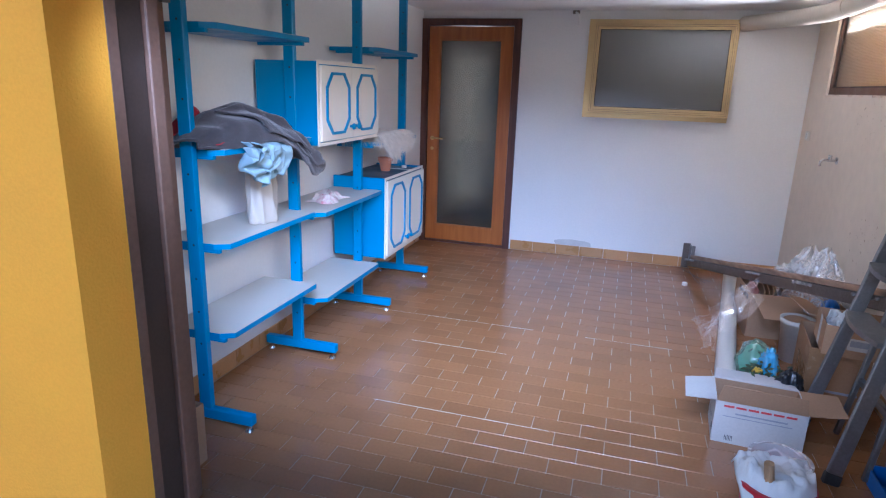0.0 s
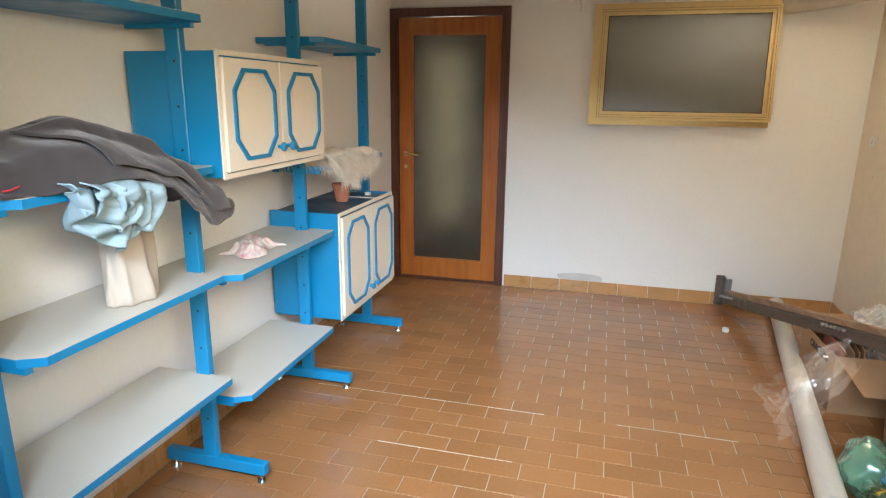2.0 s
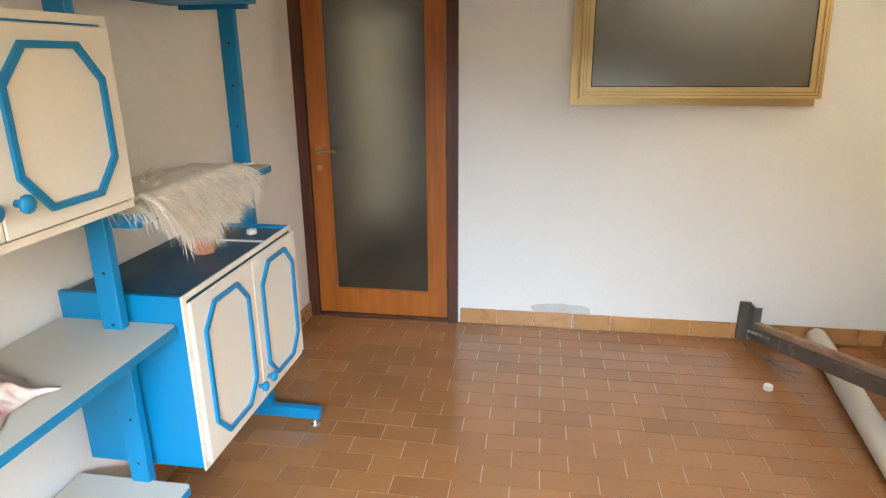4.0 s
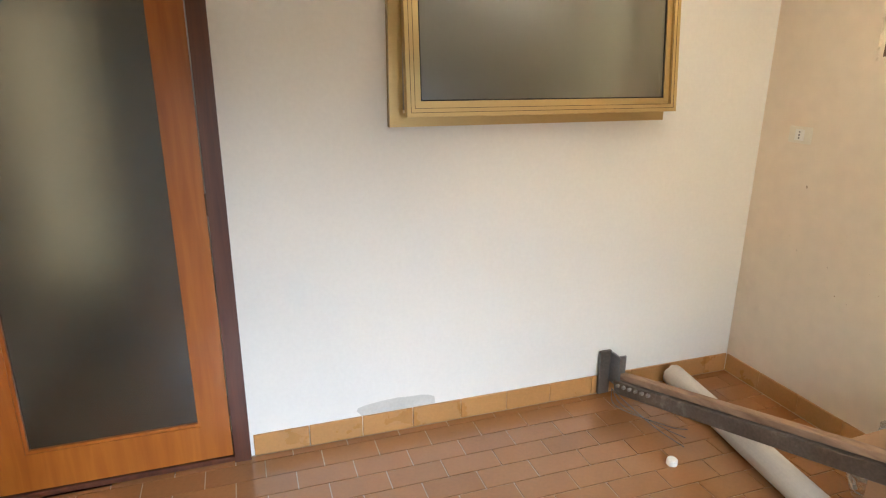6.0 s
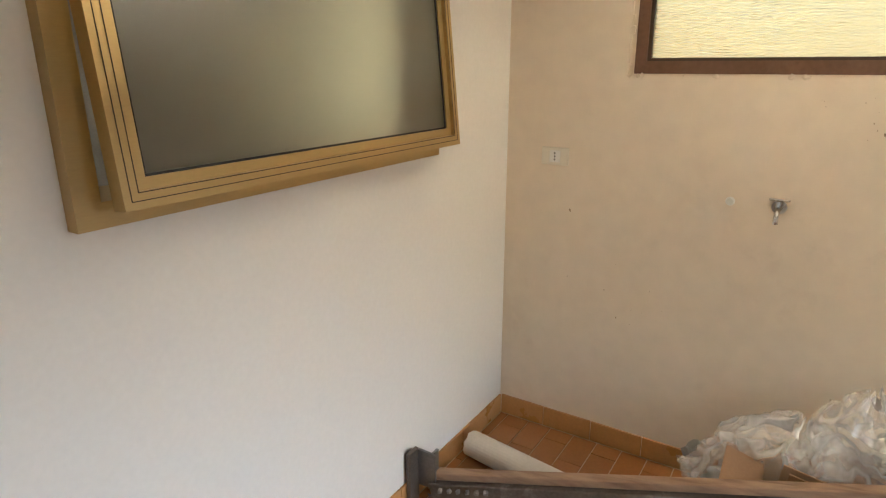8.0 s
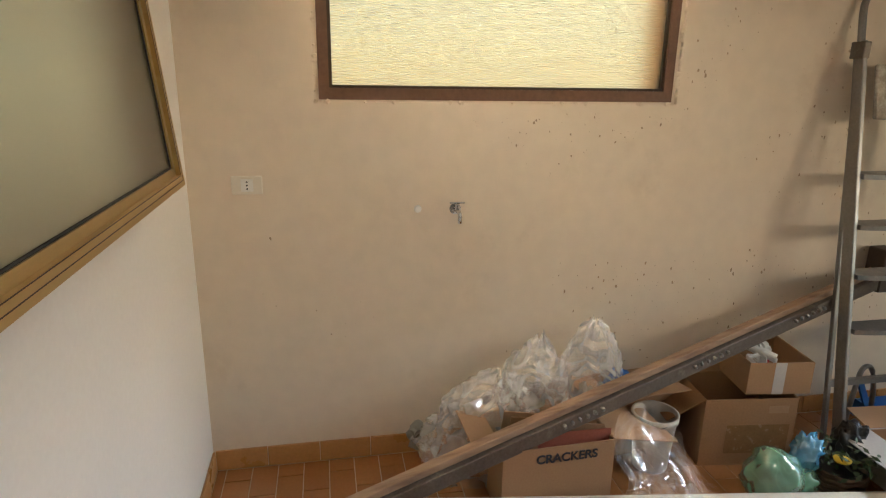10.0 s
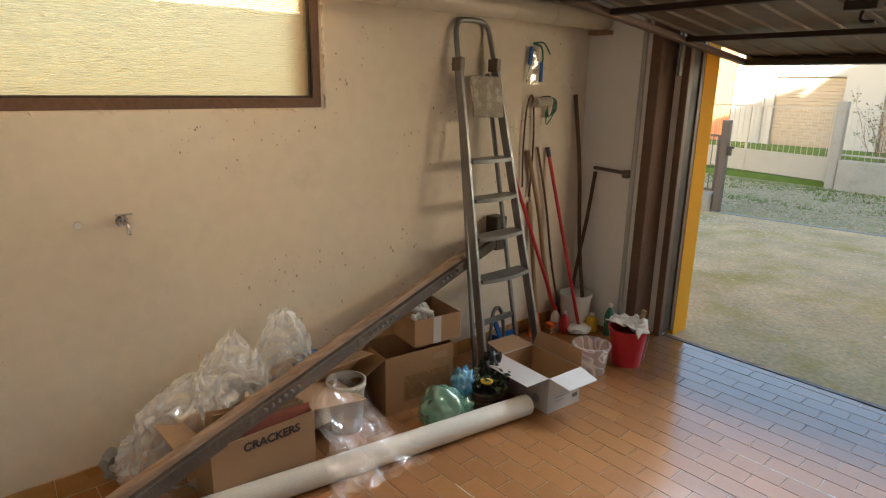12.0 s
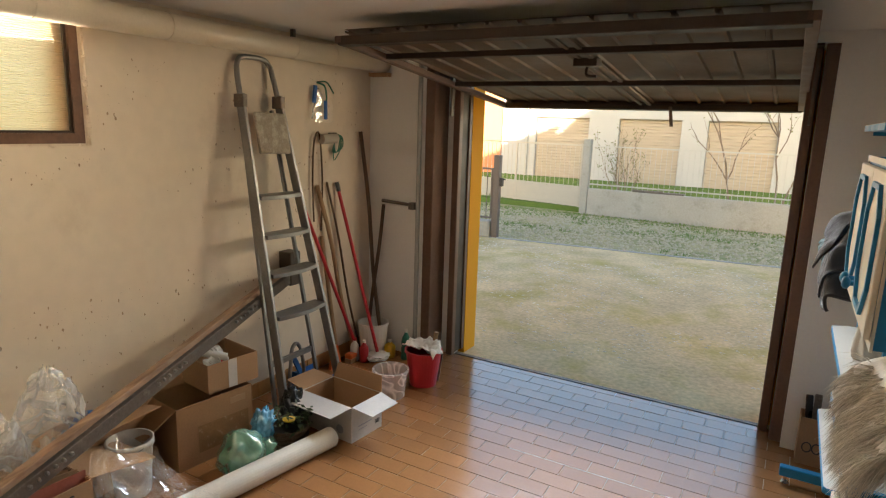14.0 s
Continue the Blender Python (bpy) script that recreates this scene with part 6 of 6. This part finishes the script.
def buckets():
    t = thing("red_bucket", (0.88, 2.24, 0), "red plastic bucket draped with a rag", "bucket")
    part("bucket", lathe([(0.088, 0), (0.118, 0.225), (0.126, 0.225), (0.126, 0.24), (0.112, 0.24), (0.084, 0.012), (0, 0.012)], seg=30), M_RED, t)
    part("bail", tube([(0.122 * math.cos(a), 0.122 * math.sin(a), 0.225 + 0.01 * math.sin(a)) for a in [math.pi * k / 14 for k in range(15)]], 0.003, 6), M_CHROME, t)
    r = thing("rag", (0.88, 2.26, 0.24), "crumpled white rag hanging over the red bucket", "rag")
    def fn(u, v):
        x, y = -0.13 + 0.24 * v, -0.24 + 0.32 * u
        d = math.hypot(x, y - 0.02)
        z = 0.035 + 0.03 * noise.noise((u * 4, v * 4, 6)) + 0.03 * abs(noise.noise((u * 8, v * 8, 2))) if d < 0.125 else 0.02 - (d - 0.125) * 2.0 + 0.02 * noise.noise((u * 6, v * 6, 3))
        k = min(1.0, 0.142 / max(d, 1e-4)) if d > 0.142 else 1.0
        return (x * k, (y - 0.02) * k + 0.02, z)
    part("cloth", sheet(fn, 44, 44, 0.004), M_RAG, r, smooth=True)
    s = thing("wooden_spoon", (0.885, 2.20, 0.016), "stubby wooden handle standing in the red bucket", "handle")
    part("stick", rod((0, 0, 0), (-0.06, -0.03, 0.33), 0.014, 0.016, 12), M_STICK, s)
    t = thing("clear_tub", (0.955, 2.51, 0), "cloudy plastic tub with a blue rim", "bucket")
    part("tub", lathe([(0.09, 0), (0.108, 0.165), (0.116, 0.165), (0.116, 0.178), (0.103, 0.178), (0.086, 0.01), (0, 0.01)], seg=30), M_CLEARTUB, t)
    part("contents", rod((0, 0, 0.012), (0, 0, 0.09), 0.083, 0.09, 24), M_INK_RED, t, "reddish contents")
    # corner by the opening
    t = thing("white_bucket", (1.47, 2.0, 0), "white plastic bucket in the corner", "bucket")
    part("pail", lathe([(0.09, 0), (0.11, 0.23), (0.117, 0.23), (0.117, 0.25), (0.105, 0.25), (0.087, 0.01), (0, 0.01)]), M_WHITE_PLASTIC, t)
    for name, at, m, h, r, lab in (("green_bottle", (1.21, 1.95, 0), M_GREEN, 0.23, 0.034, "green plastic bottle on the floor in the corner"), ("yellow_can", (1.33, 1.98, 0), M_YELLOW, 0.13, 0.042, "yellow plastic can on the floor in the corner"),
                                   ("red_sprayer", (1.43, 2.16, 0), M_RED, 0.16, 0.032, "red and white spray bottle on the floor"), ("white_bottle", (1.50, 2.18, 0), M_WHITE_PLASTIC, 0.17, 0.032, "white detergent bottle on the floor")):
        t = thing(name, at, lab, "bottle", "bottles in the corner")
        part("bottle", lathe([(r * 0.9, 0), (r, 0.01), (r, h * 0.6), (r * 0.85, h * 0.7), (r * 0.35, h * 0.85), (r * 0.35, h * 0.9)], seg=18), m, t, smooth=True)
        part("screw_cap", lathe([(r * 0.42, h * 0.895), (r * 0.42, h), (0, h)], seg=14), M_WHITE_PLASTIC if m != M_WHITE_PLASTIC else M_RED, t)


buckets()


def front_wall_pipes():
    t = thing("conduit", (1.187, YF, 0), "grey vertical conduit beside the door frame", "pipe")
    part("pipe", rod((0, 0.018, 0.0), (0, 0.018, H - 0.01), 0.016, seg=12), M_FENCE, t)
    t = thing("rusty_bar", (1.30, YF, 1.125), "rusty horizontal bar fixed to the wall", "bar")
    part("bar", rod((-0.08, 0.022, 0.0), (0.19, 0.022, 0.012), 0.012, seg=10), M_STEEL_OLD, t)
    part("end_box", box(-0.095, 0, -0.03, -0.05, 0.05, 0.02, 0.004), M_STEEL_OLD, t)
    t = thing("wood_block", (1.52, YF, 2.02), "short wooden block fixed near the ceiling", "block")
    part("block", box(-0.08, 0, -0.012, 0.08, 0.06, 0.014, 0.003), M_STICK, t)


front_wall_pipes()

# ---- marks on the walls ----
def damp_patch():
    rng = random.Random(1)
    out = []
    for k in range(28):
        a = 6.283 * k / 28
        r = 1 + 0.25 * noise.noise((math.cos(a) * 1.5, math.sin(a) * 1.5, 7))
        out.append((-0.14 + 0.17 * r * math.cos(a), max(0.0935, 0.105 + 0.055 * r * math.sin(a))))
    p = part("damp_patch", prism(out, "y", YB - 0.0012, YB + 0.001), mat("grey_filler", (0.58, 0.57, 0.54), 0.9, vary=0.08, scale=14, bump=0.3), None)
    tagged(p, "grey filler patch low on the white wall", "patch", "", "structure")


def wall_flecks():
    rng, v, f = random.Random(21), [], []
    for k in range(3200):
        y, z = rng.uniform(2.0, 5.75), rng.uniform(0.35, 2.0)
        if noise.noise((y * 1.7, z * 2.2, 5)) < -0.02 + 0.10 * (y - 3.2) or rng.random() < 0.25 + 0.5 * max(0.0, y - 4.2) or (RY0 - 0.03 < y < RY1 + 0.03 and z > RZ0 - 0.03):
            continue
        r = 0.0012 + 0.0055 * rng.random() ** 4
        i, n = len(v), 7
        for j in range(n):
            a = 6.283 * j / n
            q = r * rng.uniform(0.5, 1.3)
            v.append((XR - 0.0008, y + 0.8 * q * math.cos(a), z + 1.3 * q * math.sin(a)))
        f.append(tuple(range(i, i + n)))
    scatter_mesh("wall_flecks", v, f, mat("bare_patch", (0.38, 0.275, 0.185), 0.9, vary=0.45, scale=3), "dark chips and flecks in the old plaster", "marks")


damp_patch()
wall_flecks()

# ---- tiles, last ----
TW, TD, GAP = 0.2232, 0.1084, 0.004
TX, TY = -0.370, 5.401  # one tile corner


def tile_mesh(w, d, name="tile", h=0.006, m=M_TILE, bevel=0.0005):
    bm = box(0, 0, -h, w, d, 0.0)
    top = [e for e in bm.edges if all(v.co.z > -1e-6 for v in e.verts)]
    bmesh.ops.bevel(bm, geom=top, offset=bevel, segments=1, affect="EDGES")
    me = bpy.data.meshes.new(name)
    bm.to_mesh(me)
    bm.free()
    me.materials.append(m)
    return me


def lay_floor():
    rng = random.Random(11)
    floor = bpy.data.objects["floor"]
    shared, rest, count = {}, bmesh.new(), 0
    y0, y1, x0, x1 = 1.652, YB - 0.012, XL + 0.012, XR - 0.012
    j = math.floor((y0 - TY) / TD)
    rows = []
    while TY + j * TD < y1:
        rows.append(j)
        j += 1
    cells = []
    for j in rows:
        shift = TX + (TW / 2 if j % 2 else 0)
        i = math.floor((x0 - shift) / TW)
        while shift + i * TW < x1:
            a, b = max(x0, shift + i * TW), min(x1, shift + (i + 1) * TW)
            c, d = max(y0, TY + j * TD), min(y1, TY + (j + 1) * TD)
            if b - a > 0.02 and d - c > 0.02:
                cells.append((a, c, b, d))
            i += 1
    for a, c, b, d in cells:
        w, t = round(b - a - GAP, 3), round(d - c - GAP, 3)
        z = rng.uniform(-0.0006, 0.0006)
        near = -0.95 < a < 0.60 and c < 4.05
        if near and count < 300:
            if (w, t) not in shared:
                shared[(w, t)] = tile_mesh(w, t)
            o = new("tile", shared[(w, t)])
            o.parent = floor
            o.matrix_basis = pose(a + GAP / 2, c + GAP / 2, z, rng.gauss(0, 0.10), rng.gauss(0, 0.07), 0)
            count += 1
        else:
            box(a + GAP / 2, c + GAP / 2, -0.006, b - GAP / 2, d - GAP / 2, z, bm=rest)
    me = bpy.data.meshes.new("floor_tiles")
    rest.to_mesh(me)
    rest.free()
    me.materials.append(M_TILE_REST)
    o = new("floor_tiles", me)
    o.parent = floor
    tagged(o, "further clay floor tiles", "", "", "stuff")


lay_floor()


def pale_joints():
    """Joints refilled with whiter grout."""
    floor = bpy.data.objects["floor"]
    for row, x0, x1 in ((-14, -1.40, -0.21), (-14, 0.13, 0.66), (-25, -0.83, 0.05), (-18, -0.9, -0.3)):
        y = TY + row * TD
        part("pale_joint", box(x0, y - 0.0018, -0.003, x1, y + 0.0018, 0.0002), M_GROUT_WHITE, floor, "whiter refilled joint")


pale_joints()


def skirting(name, start, step, n, along, inward, h=0.093):
    """Rows of skirting tiles; along 'x' or 'y', proud of the wall by 10 mm."""
    s = thing(name, (0, 0, 0), "ochre glazed skirting tiles along the wall", "baseboard", kind="structure")
    rng = random.Random(len(name))
    for k in range(n):
        a = start + k * step
        b = a + step - 0.003
        if along == "x":
            bb = box(a, YB - 0.010, 0.0, min(b, XR - 0.011), YB, h, 0.0015)
        else:
            x = (XR - 0.010, XR) if inward < 0 else (XL, XL + 0.010)
            bb = box(x[0], a, 0.0, x[1], min(b, YB - 0.011), h, 0.0015)
        o = part("tile", bb, M_SKIRT, s)


skirting("baseboard_back", -0.741, 0.2225, 11, "x", 0)
skirting("baseboard_left", 1.88, 0.2225, 18, "y", 1)
skirting("baseboard_right", 1.88, 0.2225, 18, "y", -1)
